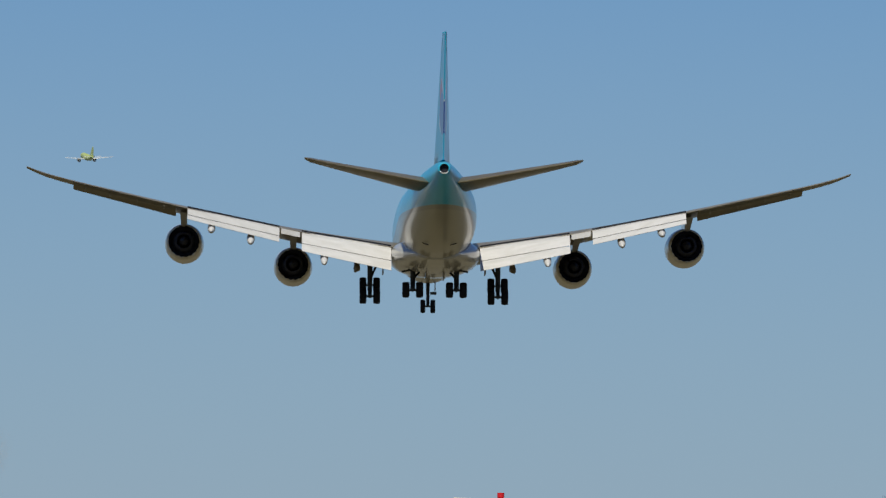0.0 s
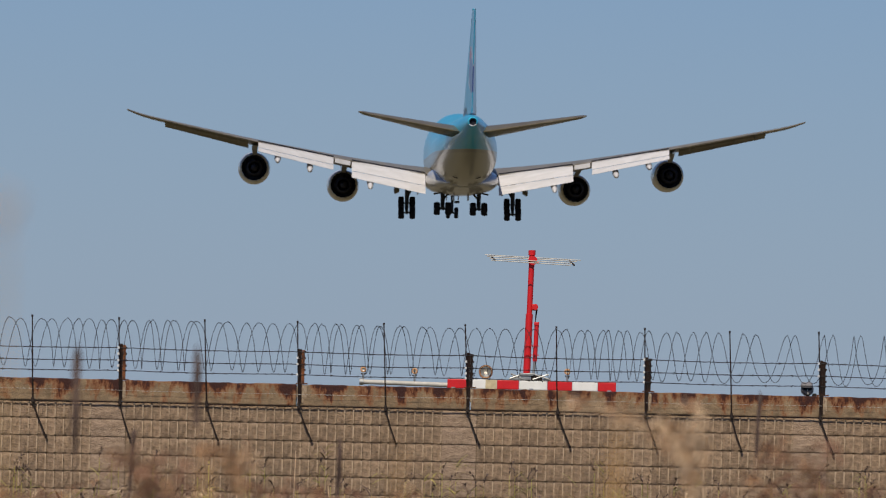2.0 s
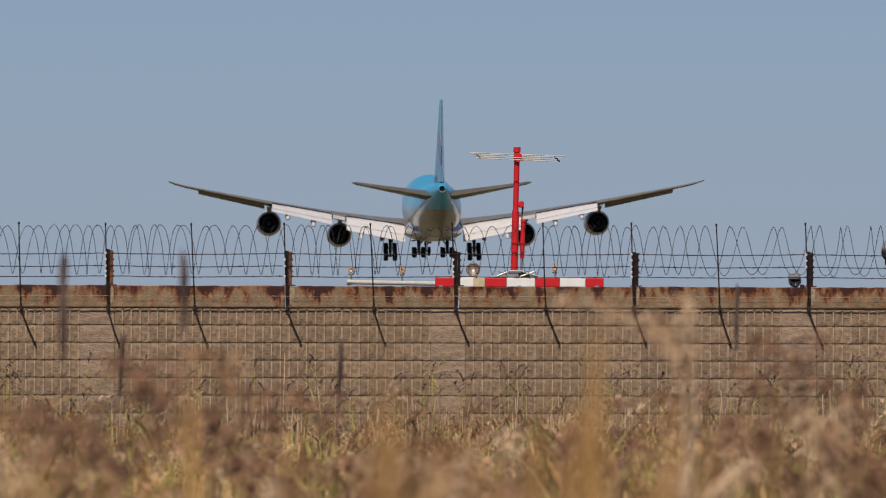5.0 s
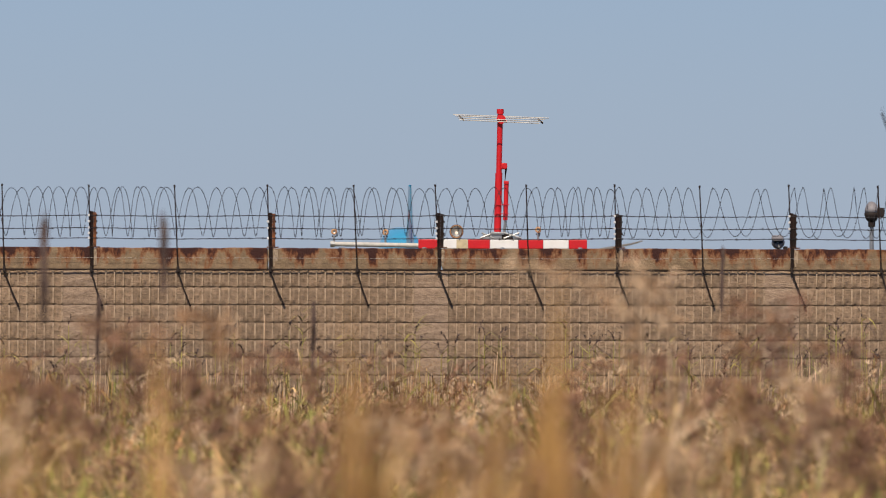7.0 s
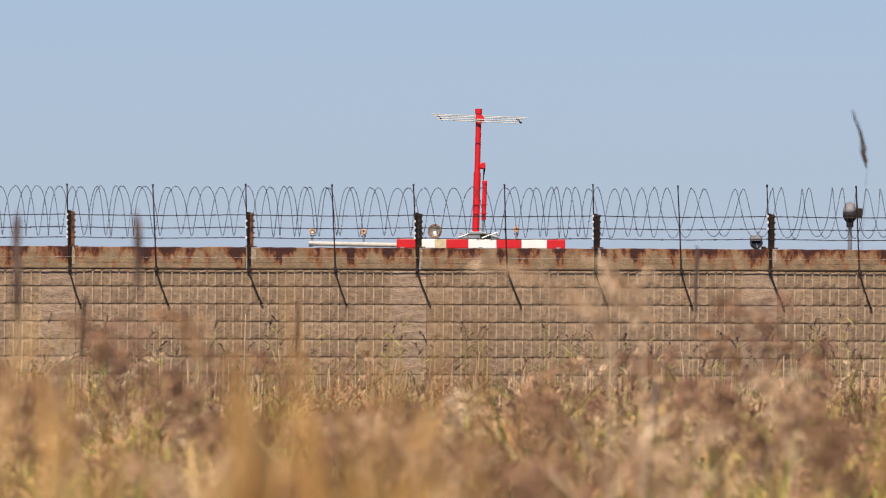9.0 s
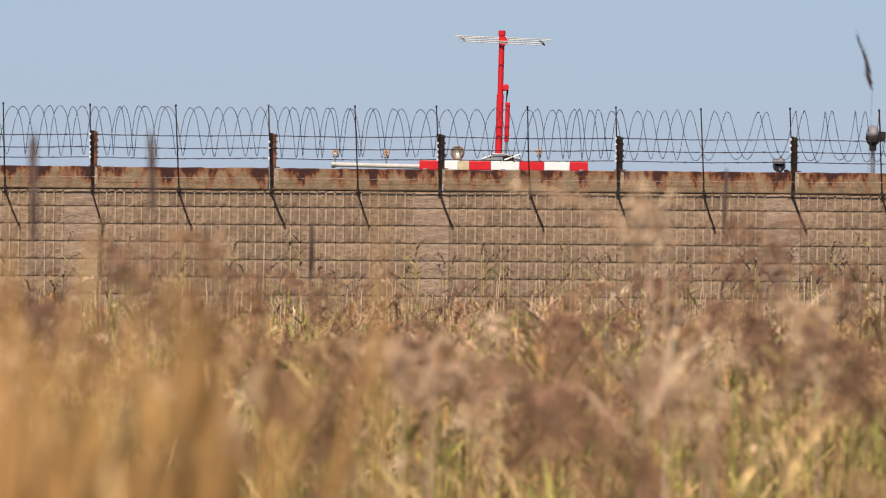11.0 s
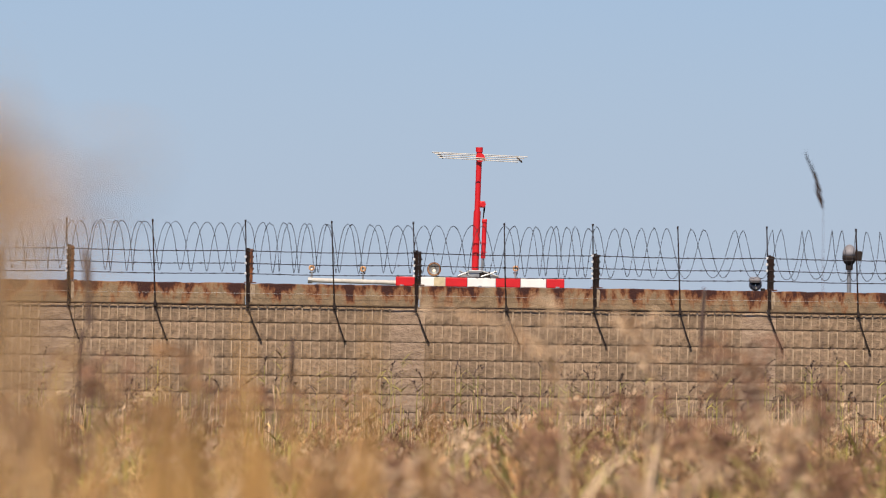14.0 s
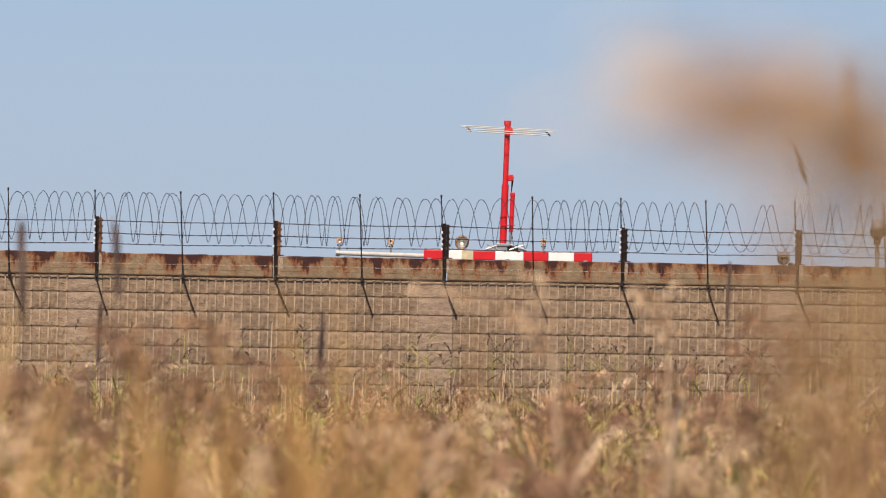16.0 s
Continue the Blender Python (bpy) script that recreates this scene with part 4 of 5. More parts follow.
# ---- reeds ----
class Reeds:
    """Collects many reeds as plain geometry with several materials."""

    def __init__(self, seed):
        self.v, self.f, self.m, self.r = [], [], [], random.Random(seed)

    def blade(self, p, way, length, width, droop, mat, n=4, turn=None):
        """A bent leaf: a folded strip from p."""
        p, way = Vector(p), Vector(way).normalized()
        side = way.cross(Vector((0, 0, 1)))
        side = (side if side.length > 0.01 else Vector((1, 0, 0))).normalized()
        if turn is None:
            side = (side + Vector((self.r.uniform(-0.4, 0.4), self.r.uniform(-0.6, 0.6), 0))).normalized()
        else:
            side = side * math.cos(turn) + way.cross(side) * math.sin(turn)
        k = len(self.v)
        for i in range(n + 1):
            u = i / n
            c = p + way * (length * u) + Vector((0, 0, -droop * length * u * u))
            w = width * (0.55 + 0.9 * u * (1 - u)) * (1 - u ** 3) + 0.0006
            self.v += [tuple(c - side * w), tuple(c + side * w)]
        for i in range(n):
            a = k + 2 * i
            self.f.append((a, a + 1, a + 3, a + 2))
            self.m.append(mat)

    def stem(self, p, q, r0, r1, mat):
        k = len(self.v)
        for c, r in ((p, r0), (q, r1)):
            for j in range(3):
                a = 2.1 * j
                self.v.append((c[0] + r * math.cos(a), c[1] + r * math.sin(a), c[2]))
        for j in range(3):
            self.f.append((k + j, k + (j + 1) % 3, k + 3 + (j + 1) % 3, k + 3 + j))
            self.m.append(mat)

    def plume(self, p, length, spread, lean, mat, n=26, thin=1.0):
        """A feathery head: many short drooping tufts along a bent axis."""
        r = self.r
        for i in range(n):
            u = i / n
            c = Vector(p) + Vector((lean[0] * u * u * length, lean[1] * u * u * length, length * u * (1 - 0.25 * u)))
            a = r.uniform(0, 6.283)
            w = spread * (0.35 + 1.6 * u * (1 - u) + 0.12)
            way = Vector((0.75 * math.cos(a), 0.75 * math.sin(a), r.uniform(0.4, 1.5))) + Vector((lean[0], lean[1], 0)) * 0.9
            self.blade(c, way, w * r.uniform(1.1, 2.2), thin * (0.010 + 0.075 * spread * r.uniform(0.5, 1.2)), r.uniform(0.2, 0.7), mat, 2)

    def panicle(self, p, length, spread, lean, mat, n=18, fine=0.0032, tip=None):
        """A full reed head: drooping branchlets on a bent axis, each set with small tufts."""
        r = self.r
        p, side = Vector(p), Vector((lean[0], lean[1], 0))
        for i in range(n):
            u = (i + r.random()) / n
            c = p + side * (u * u * length) + Vector((0, 0, length * u * (1 - 0.3 * u)))
            a = r.uniform(0, 6.283)
            reach = spread * (0.5 + 1.5 * u * (1 - u)) * r.uniform(0.7, 1.3)
            way = (Vector((math.cos(a), math.sin(a), r.uniform(0.3, 1.1))) + side * 1.3).normalized()
            for k in range(6):
                v = (k + 0.6) / 6
                q = c + way * (reach * v) + Vector((0, 0, -0.75 * reach * v * v))
                out = way + Vector((r.uniform(-0.7, 0.7), r.uniform(-0.7, 0.7), r.uniform(-0.9, 0.5) - 0.6 * v))
                self.blade(q, out, spread * r.uniform(0.28, 0.55), fine * r.uniform(0.7, 1.5), r.uniform(0.1, 0.5), mat if tip is None or r.random() < 0.7 else tip, 2, r.uniform(0, 3.14))

    def reed(self, x, y, height, leafy=5, plume=True, mats=(0, 1, 2), wind=0.12, wide=1.0, full=False):
        r = self.r
        lean = (r.gauss(wind, 0.10), r.gauss(0, 0.06))
        top = (x + lean[0] * height * 0.35, y + lean[1] * height * 0.35, height)
        leaf = mats[0] if r.random() < 0.80 else mats[1]
        self.stem((x, y, 0), top, 0.006 * wide, 0.0035 * wide, leaf)
        for i in range(leafy):
            u = r.uniform(0.35, 0.98)
            a = r.uniform(0, 6.283)
            self.blade((x + (top[0] - x) * u, y + (top[1] - y) * u, height * u), (math.cos(a) + 0.3, math.sin(a), r.uniform(0.15, 1.9)),
                       r.uniform(0.20, 0.50), r.uniform(0.005, 0.013) * wide, r.uniform(0.25, 1.1), leaf if r.random() < 0.85 else mats[1])
        if plume:
            pick = r.choice((2, 2, 2, 6, 6, 6, 4, 4))
            tuft = r.uniform(0.05, 0.085)
            if full:
                self.panicle(top, r.uniform(0.12, 0.23), tuft * 0.8, (lean[0] * 2 + r.choice((-0.5, 0.5, 0.8)), lean[1] * 3), pick, 14, 0.0030, 2 if pick == 6 else None)
                return
            self.plume(top, r.uniform(0.17, 0.30), tuft, (lean[0] * 2.2 + r.choice((-0.35, 0.4, 0.6)), lean[1] * 2), pick, 40, 0.30)
            self.plume(top, r.uniform(0.10, 0.2), tuft, (r.uniform(-0.5, 0.5), 0), 4 if r.random() < 0.5 else pick, 12, 0.30)

    def make(self, name, parent=None):
        me = bpy.data.meshes.new(name)
        me.from_pydata(self.v, [], self.f)
        for m in (REED_LEAF, REED_GREEN, REED_PLUME, REED_GOLD, REED_PALE, REED_DARK, REED_MAUVE, REED_RUSSET):
            me.materials.append(m)
        me.polygons.foreach_set("material_index", self.m)
        ob = new(name, me)
        ob.parent = parent
        return ob


# bands of the field: near y, far y, reeds per square metre, height, spread of height, share with plumes
BANDS = ((5.0, 9.0, 1.0, 1.38, 0.05, 0.10), (9.0, 15.0, 1.3, 1.34, 0.08, 0.30), (15.0, 22.0, 1.8, 1.36, 0.12, 0.5), (22.0, 30.0, 8, 1.36, 0.13, 0.42), (30.0, 40.0, 10, 1.37, 0.13, 0.36),
         (40.0, 52.0, 10, 1.37, 0.14, 0.30), (52.0, 64.0, 11, 1.36, 0.14, 0.20), (64.0, 76.0, 13, 1.36, 0.14, 0.10), (76.0, 84.0, 16, 1.38, 0.14, 0.05),
         (84.0, 93.0, 24, 1.42, 0.16, 0.04))


def build_field():
    beds = []
    for i, (y0, y1, dens, h, dh, share) in enumerate(BANDS):
        r = random.Random(100 + i)
        for part_no in range(2):
            rd = Reeds(200 + 10 * i + part_no)
            half = 0.068 * y1 + 0.5
            count = int((y1 - y0) * half * dens)
            for _ in range(count):
                y = r.uniform(y0, y1)
                x = r.uniform(-half, 0) if part_no == 0 else r.uniform(0, half)
                hue = noise.noise((x * 1.3, y * 0.22, 8.0)) + r.gauss(0, 0.16)  # straw, green and russet grow in patches
                leaf = 1 if hue > 0.24 else 7 if hue < -0.22 else 3 if r.random() < 0.15 else 0
                patch = noise.noise((x * 0.55, y * 0.12, 3.0))
                hh = h + r.gauss(0, dh) + 0.10 * patch
                wide = 1.0 + (0.5 if y > 60 else 0.0)
                rd.reed(x, y, min(hh, 2.2), 8, r.random() < share, (3 if y < 9 else leaf, 1 if y > 9 else 0, 2), wide=wide, full=y < 46)
            if y0 > 70:
                for _ in range(count // 2):
                    x, y, q = r.uniform(-half, 0) if part_no == 0 else r.uniform(0, half), r.uniform(y0, y1), r.gauss(1.5, 0.2)
                    rd.stem((x, y, 0), (x + r.gauss(0.03, 0.10), y, q), 0.009, 0.005, 4 if r.random() < 0.7 else 0)
                for _ in range(count // 22):  # dark seed heads of the reeds at the foot of the wall
                    x, y, q = r.uniform(-half, 0) if part_no == 0 else r.uniform(0, half), r.uniform(y0 + 2, y1), r.gauss(2.02, 0.17)
                    side = r.choice((-0.5, 0.3, 0.7))
                    rd.stem((x, y, 0), (x, y, q), 0.006, 0.004, 1)
                    rd.plume((x, y, q), r.uniform(0.10, 0.2), 0.035, (side, 0), 5, 16, 0.8)
                    for k in range(7):
                        a = r.choice((0.0, math.pi)) + r.uniform(-0.6, 0.6)
                        rd.blade((x, y, q - r.uniform(0, 0.3)), (math.cos(a), math.sin(a), r.uniform(0.5, 1.4)), r.uniform(0.14, 0.28), 0.012, r.uniform(0.3, 1.1), 5 if k % 3 == 0 else 1)
            ob = rd.make("reed_bed")
            tagged(ob, "dry golden reeds with brown plumes in the field", "reeds", kind="stuff")
            beds.append(ob)
    # the same field goes on thinly to both sides
    wide = Reeds(777)
    for _ in range(5200):
        y = wide.r.uniform(-12, 93)
        x = wide.r.choice((-1, 1)) * (max(0.075 * y, 0) + 1.2 + wide.r.random() ** 1.5 * 16)
        wide.reed(x, y, wide.r.gauss(1.38, 0.14), 3, wide.r.random() < 0.15, (0, 1, 2), wide=1.6)
    tagged(wide.make("reed_field"), "dry golden reeds spreading over the wider field", "reeds", kind="stuff")
    return beds


bowed = []  # heads that turn on their stems, with the height of the neck


def tall_reed(name, label, seed, height, head, kind, lean):
    """One reed that stands out: stem, leaves and head are parts; its foot is the origin."""
    thing = empty(name)
    tagged(thing, label, "reed", group="tall reeds in the field")
    s = Reeds(seed)
    neck = height - head
    s.stem((0, 0, 0), (0.012 if kind == "near" else 0, 0, neck), 0.008 if kind == "pale" else 0.005, 0.0012 if kind in ("near", "closed", "soft", "faint") else 0.003, {"closed": 5, "pale": 4, "leafy": 1}.get(kind, 0))
    s.make("stem", thing)
    lv = Reeds(seed + 1)
    for i in range(13 if kind == "near" else 0):  # upright leaves that sheathe the stem
        lv.blade((0.0 + lv.r.gauss(0, 0.014), 0, neck - lv.r.uniform(0.03, 0.14)), (lv.r.gauss(0.0, 0.12), lv.r.gauss(0, 0.1), 1), lv.r.uniform(0.06, 0.11), 0.0019, 0.0, lv.r.choice((2, 0, 3)), 4, 0.3)
    for i in range({"closed": 2, "soft": 2, "faint": 0, "near": 0}.get(kind, 7)):
        u, a = lv.r.uniform(0.4, 0.92), lv.r.uniform(0, 6.283)
        lv.blade((0, 0, neck * u), (math.cos(a), math.sin(a), lv.r.uniform(0.8, 2.4)), lv.r.uniform(0.25, 0.45), 0.0025 if kind == "near" else 0.006, lv.r.uniform(0.2, 0.7), 4 if kind == "pale" else 0 if lv.r.random() < 0.65 else 1)
    lv.make("leaves", thing)
    hd = Reeds(seed + 2)
    if kind == "soft":  # a spindle, full below and drawn out to a thin tip
        for i in range(80):
            a, u = hd.r.uniform(0, 6.283), hd.r.random() ** 1.7 * 0.8
            hd.blade((0.012 * (1 - u) * math.cos(a), 0.012 * (1 - u) * math.sin(a), neck + head * u), (0.16 * (1 - u) * math.cos(a), 0.16 * math.sin(a), 1),
                     head * hd.r.uniform(0.16, 0.30), 0.0026 * (1.1 - u), 0.0, hd.r.choice((6, 6, 2, 4)), 3, hd.r.uniform(0, 3.14))
    elif kind == "closed":
        for i in range(26):
            a, u = hd.r.uniform(0, 6.283), hd.r.uniform(0, 0.72)
            hd.blade((lean * head * u * u, 0, neck + head * u), (0.10 * math.cos(a) + 0.9 * lean, 0.1 * math.sin(a), 1), head * 0.36, 0.011, 0.0, 5, 3)
    elif kind == "clump":
        for i in range(190):
            a, q = hd.r.uniform(0, 6.283), abs(hd.r.gauss(0, 0.075))
            hd.blade((q * math.cos(a), q * 1.5 * math.sin(a), neck + hd.r.uniform(-0.55, 0.12)), (hd.r.gauss(0.10, 0.2), hd.r.gauss(0, 0.2), 1),
                     head * hd.r.uniform(0.45, 0.95), 0.007, hd.r.uniform(0, 0.12), 3 if hd.r.random() < 0.85 else 0)
    elif kind == "leafy":
        for i in range(13):
            a, u = hd.r.choice((0.0, math.pi)) + hd.r.uniform(-0.7, 0.7), hd.r.uniform(-0.6, 0.8)
            hd.blade((0, 0, neck + head * u), (math.cos(a), math.sin(a), hd.r.uniform(0.6, 1.8)), hd.r.uniform(0.2, 0.36), 0.011, hd.r.uniform(0.3, 1.0), 1 if hd.r.random() < 0.75 else 5)
    elif kind == "faint":
        hd.plume((0, 0, neck), head, head * 0.3, (lean, 0.05), 4, 13, 0.12)
    elif kind == "near":
        for i in range(185):  # a long head bowed over by the wind, fullest in its middle
            u = min(max(hd.r.gauss(0.45, 0.24), 0.0), 1.0)
            c = Vector((0.041 - 0.088 * u, hd.r.gauss(0, 0.004), neck + 0.006 + 0.066 * u - 0.030 * u * u)) + Vector((hd.r.gauss(0, 0.006), 0, hd.r.gauss(0, 0.006)))
            hd.blade(c, (-1.0 + hd.r.uniform(-0.5, 0.6), hd.r.uniform(-0.3, 0.3), 0.5 + hd.r.uniform(-0.9, 0.4)), hd.r.uniform(0.012, 0.024), 0.0008, hd.r.uniform(0.1, 0.5), hd.r.choice((3, 2, 2, 4, 4, 6)), 2, hd.r.gauss(1.57, 0.5))
        for i in range(34):  # tufts that hang below the bow
            hd.blade((0.006 + hd.r.gauss(0, 0.014), 0, neck + hd.r.uniform(-0.03, 0.02)), (hd.r.uniform(-0.3, 0.3), 0, -1), hd.r.uniform(0.015, 0.035), 0.0008, 0.0, hd.r.choice((2, 4, 3)), 2)
    else:
        main = {"brown": 6, "pale": 4, "gold": 3, "russet": 2}[kind]
        hd.panicle((0, 0, neck), head, head * (0.19 if main == 4 else 0.29), (lean * 2.4, 0.1), main, 32, 0.0030, 2 if main in (4, 6) else None)
        hd.panicle((0, 0, neck + head * 0.25), head * 0.7, head * (0.16 if main == 4 else 0.24), (lean * 1.2 + 0.3, -0.1), main, 12, 0.0026, 4 if main == 2 else None)
    plume = hd.make("plume", thing)
    if kind == "near":
        bowed.append((plume, neck))
    return thing


TALL = (  # foot x, y, height, head length, head kind, lean, label, seed, sway of the head over time or its reach
    (1.963, 40.0, 3.030, 0.30, "closed", -0.45, "tall thin reed with a dark closed plume", 300, ((0.0, 0.262), (0.5, 0.277), (1.0, 0.293), (1.5, 0.290), (2.0, 0.279), (2.5, 0.277), (3.0, 0.277), (3.5, 0.279), (4.0, 0.337), (4.5, 0.328), (5.0, 0.334), (5.5, 0.317), (6.0, 0.293), (6.5, 0.285), (7.0, 0.258), (7.5, 0.236), (8.0, 0.221), (8.5, 0.215), (9.0, 0.221), (9.5, 0.203), (10.0, 0.181), (10.5, 0.177), (11.0, 0.124), (11.5, 0.062), (12.0, -0.015), (12.5, -0.076), (13.0, -0.073), (13.5, 0.003), (14.0, -0.014), (14.5, 0.036), (15.0, -0.018), (15.5, -0.184), (16.0, -0.252))),
    (-0.919, 19.0, 2.042, 0.25, "closed", 0.00, "tall thin reed with a dark closed plume", 305, ((0.0, 0.018), (0.5, 0.024), (1.0, 0.020), (1.5, 0.017), (2.0, 0.009), (2.5, 0.005), (3.0, 0.005), (3.5, 0.000), (4.0, 0.002), (4.5, 0.008), (5.0, 0.007), (5.5, 0.000), (6.0, 0.003), (6.5, 0.004), (7.0, 0.001), (7.5, -0.001), (8.0, -0.004), (8.5, -0.006), (9.0, -0.012), (9.5, -0.022), (10.0, -0.027), (10.5, -0.023), (11.0, -0.027), (11.5, -0.025), (12.0, -0.028), (12.5, -0.029), (13.0, -0.035), (13.5, -0.045), (14.0, -0.050), (14.5, -0.048), (15.0, -0.046), (15.5, -0.057), (16.0, -0.065))),
    (-0.643, 19.0, 2.054, 0.18, "closed", 0.00, "tall thin reed with a dark closed plume", 310, ((0.0, 0.011), (0.5, 0.020), (1.0, 0.017), (1.5, 0.014), (2.0, 0.011), (2.5, 0.009), (3.0, 0.006), (3.5, 0.006), (4.0, 0.004), (4.5, 0.011), (5.0, 0.009), (5.5, 0.001), (6.0, -0.001), (6.5, -0.000), (7.0, 0.001), (7.5, -0.005), (8.0, -0.005), (8.5, -0.003), (9.0, -0.009), (9.5, -0.022), (10.0, -0.029), (10.5, -0.028), (11.0, -0.030), (11.5, -0.059), (12.0, -0.085), (12.5, -0.115), (13.0, -0.115), (13.5, -0.123), (14.0, -0.127), (14.5, -0.122), (15.0, -0.119), (15.5, -0.122), (16.0, -0.125))),
    (0.307, 14.0, 1.926, 0.19, "pale", -0.50, "tall reed with a pale drooping plume", 315, ((0.0, 0.104), (0.5, 0.101), (1.0, 0.101), (1.5, 0.100), (2.0, 0.097), (2.5, 0.096), (3.0, 0.102), (3.5, 0.101), (4.0, 0.103), (4.5, 0.101), (5.0, 0.101), (5.5, 0.103), (6.0, 0.104), (6.5, 0.086), (7.0, 0.039), (7.5, 0.002), (8.0, 0.009), (8.5, 0.011), (9.0, 0.017), (9.5, 0.026), (10.0, 0.033), (10.5, 0.041), (11.0, 0.048), (11.5, 0.018), (12.0, -0.017), (12.5, -0.050), (13.0, -0.059), (13.5, -0.064), (14.0, -0.070), (14.5, -0.078), (15.0, -0.098), (15.5, -0.118), (16.0, -0.141))),
    (0.024, 2.1, 1.788, 0.09, "near", -1.15, "tall reed with a pale brown plume close by", 320, ((0.0, 0.328), (4.0, 0.326), (8.0, 0.327), (12.0, 0.327), (12.6, 0.24), (13.0, 0.047), (13.2, -0.022), (13.4, -0.048), (13.6, -0.059), (13.8, -0.090), (14.0, -0.155), (14.2, -0.168), (14.4, -0.138), (14.5, -0.124), (14.6, -0.072), (14.8, -0.028), (15.0, 0.001), (15.2, 0.004), (15.4, 0.032), (15.6, 0.032), (15.8, 0.082), (15.9, 0.112), (16.0, 0.077))),
    (0.485, 9.0, 2.045, 0.14, "soft", 0.00, "tall reed with a brown feathery plume", 325, ((0.0, 0.109), (0.5, 0.110), (1.0, 0.112), (1.5, 0.113), (2.0, 0.113), (2.5, 0.115), (3.0, 0.115), (3.5, 0.112), (4.0, 0.108), (4.5, 0.110), (5.0, 0.113), (5.5, 0.114), (6.0, 0.113), (6.5, 0.114), (7.0, 0.114), (7.5, 0.111), (8.0, 0.108), (8.5, 0.111), (9.0, 0.115), (9.5, 0.115), (10.0, 0.113), (10.5, 0.112), (11.0, 0.112), (11.5, 0.111), (12.0, 0.111), (12.5, 0.112), (13.1, -0.040), (13.5, 0.118), (14.0, 0.149), (14.5, 0.181), (15.1, 0.018), (15.4, -0.018), (15.7, -0.091), (16.0, -0.048))),
    (-0.163, 7.0, 1.703, 0.40, "clump", 0.10, "clump of golden dry grass close by", 330, ((0.0, 0.101), (0.5, 0.104), (1.0, 0.106), (1.5, 0.106), (2.0, 0.105), (2.5, 0.105), (3.0, 0.104), (3.5, 0.104), (4.0, 0.101), (4.5, 0.100), (5.0, 0.100), (5.5, 0.096), (6.0, 0.093), (6.5, 0.089), (7.0, 0.085), (7.5, 0.022), (8.0, 0.009), (8.5, 0.003), (9.0, 0.003), (9.5, 0.000), (10.0, -0.003), (10.5, -0.022), (11.0, -0.068), (11.5, -0.083), (12.0, -0.097), (12.5, -0.112), (13.0, -0.091), (13.5, -0.073), (14.0, -0.055), (14.5, -0.035), (15.0, -0.058), (15.5, -0.081), (16.0, -0.104))),
    (-0.028, 7.0, 1.696, 0.40, "clump", 0.10, "clump of golden dry grass close by", 335, ((0.0, 0.183), (0.5, 0.182), (1.0, 0.178), (1.5, 0.178), (2.0, 0.180), (2.5, 0.181), (3.0, 0.181), (3.5, 0.180), (4.0, 0.179), (4.5, 0.176), (5.0, 0.171), (5.5, 0.169), (6.0, 0.169), (6.5, 0.163), (7.0, 0.151), (7.5, 0.094), (8.0, 0.084), (8.5, 0.031), (9.0, -0.053), (9.5, -0.134), (10.0, -0.214), (10.5, -0.278), (11.0, -0.318), (11.5, -0.251), (12.0, -0.184), (12.5, -0.117), (13.0, -0.109), (13.5, -0.101), (14.0, -0.091), (14.5, -0.084), (15.0, -0.082), (15.5, -0.082), (16.0, -0.080))),
    (-0.364, 6.0, 1.710, 0.40, "clump", 0.00, "clump of golden dry grass close by", 340, ((0.0, -0.071), (0.5, -0.070), (1.0, -0.072), (1.5, -0.075), (2.0, -0.074), (2.5, -0.072), (3.0, -0.072), (3.5, -0.072), (4.0, -0.067), (4.5, -0.061), (5.0, -0.059), (5.5, -0.056), (6.0, -0.051), (6.5, -0.044), (7.0, -0.040), (7.5, -0.021), (8.0, -0.003), (8.5, 0.016), (9.0, 0.033), (9.5, 0.050), (10.0, 0.070), (10.5, 0.077), (11.0, 0.067), (11.5, 0.038), (12.0, 0.007), (12.5, -0.023), (13.0, 0.006), (13.5, 0.035), (14.0, 0.066), (14.5, 0.096), (15.0, 0.065), (15.5, 0.032), (16.0, 0.000))),
    (0.122, 5.0, 1.719, 0.40, "clump", 0.00, "clump of golden dry grass close by", 345, ((0.0, 0.262), (0.5, 0.259), (1.0, 0.259), (1.5, 0.260), (2.0, 0.262), (2.5, 0.261), (3.0, 0.262), (3.5, 0.262), (4.0, 0.261), (4.5, 0.259), (5.0, 0.259), (5.5, 0.261), (6.0, 0.262), (6.5, 0.261), (7.0, 0.261), (7.5, 0.261), (8.0, 0.261), (8.5, 0.259), (9.0, 0.259), (9.5, 0.262), (10.0, 0.263), (10.5, 0.262), (11.0, 0.261), (11.5, 0.157), (12.0, 0.052), (12.5, -0.053), (13.0, -0.156), (13.5, -0.259), (14.0, -0.328), (14.5, -0.253), (15.0, -0.230), (15.5, -0.025), (16.0, 0.225))),
    (-0.232, 4.0, 1.816, 0.04, "faint", 0.10, "tall reed with a brown feathery plume", 350, ((0.0, 0.004), (0.5, 0.003), (1.0, 0.000), (1.5, -0.000), (2.0, 0.002), (2.5, 0.004), (3.0, -0.004), (3.5, -0.012), (4.0, -0.014), (4.5, -0.017), (5.0, -0.019), (5.5, -0.019), (6.0, -0.020), (6.5, -0.023), (7.0, -0.026), (7.5, -0.028), (8.0, -0.030), (8.5, -0.035), (9.0, -0.039), (9.5, -0.041), (10.0, -0.045), (10.5, -0.050), (11.0, -0.056), (11.5, -0.060), (12.0, -0.064), (12.5, -0.068), (13.0, -0.071), (13.5, -0.074), (14.0, -0.078), (14.5, -0.084), (15.0, -0.090), (15.5, -0.093), (16.0, -0.097))),
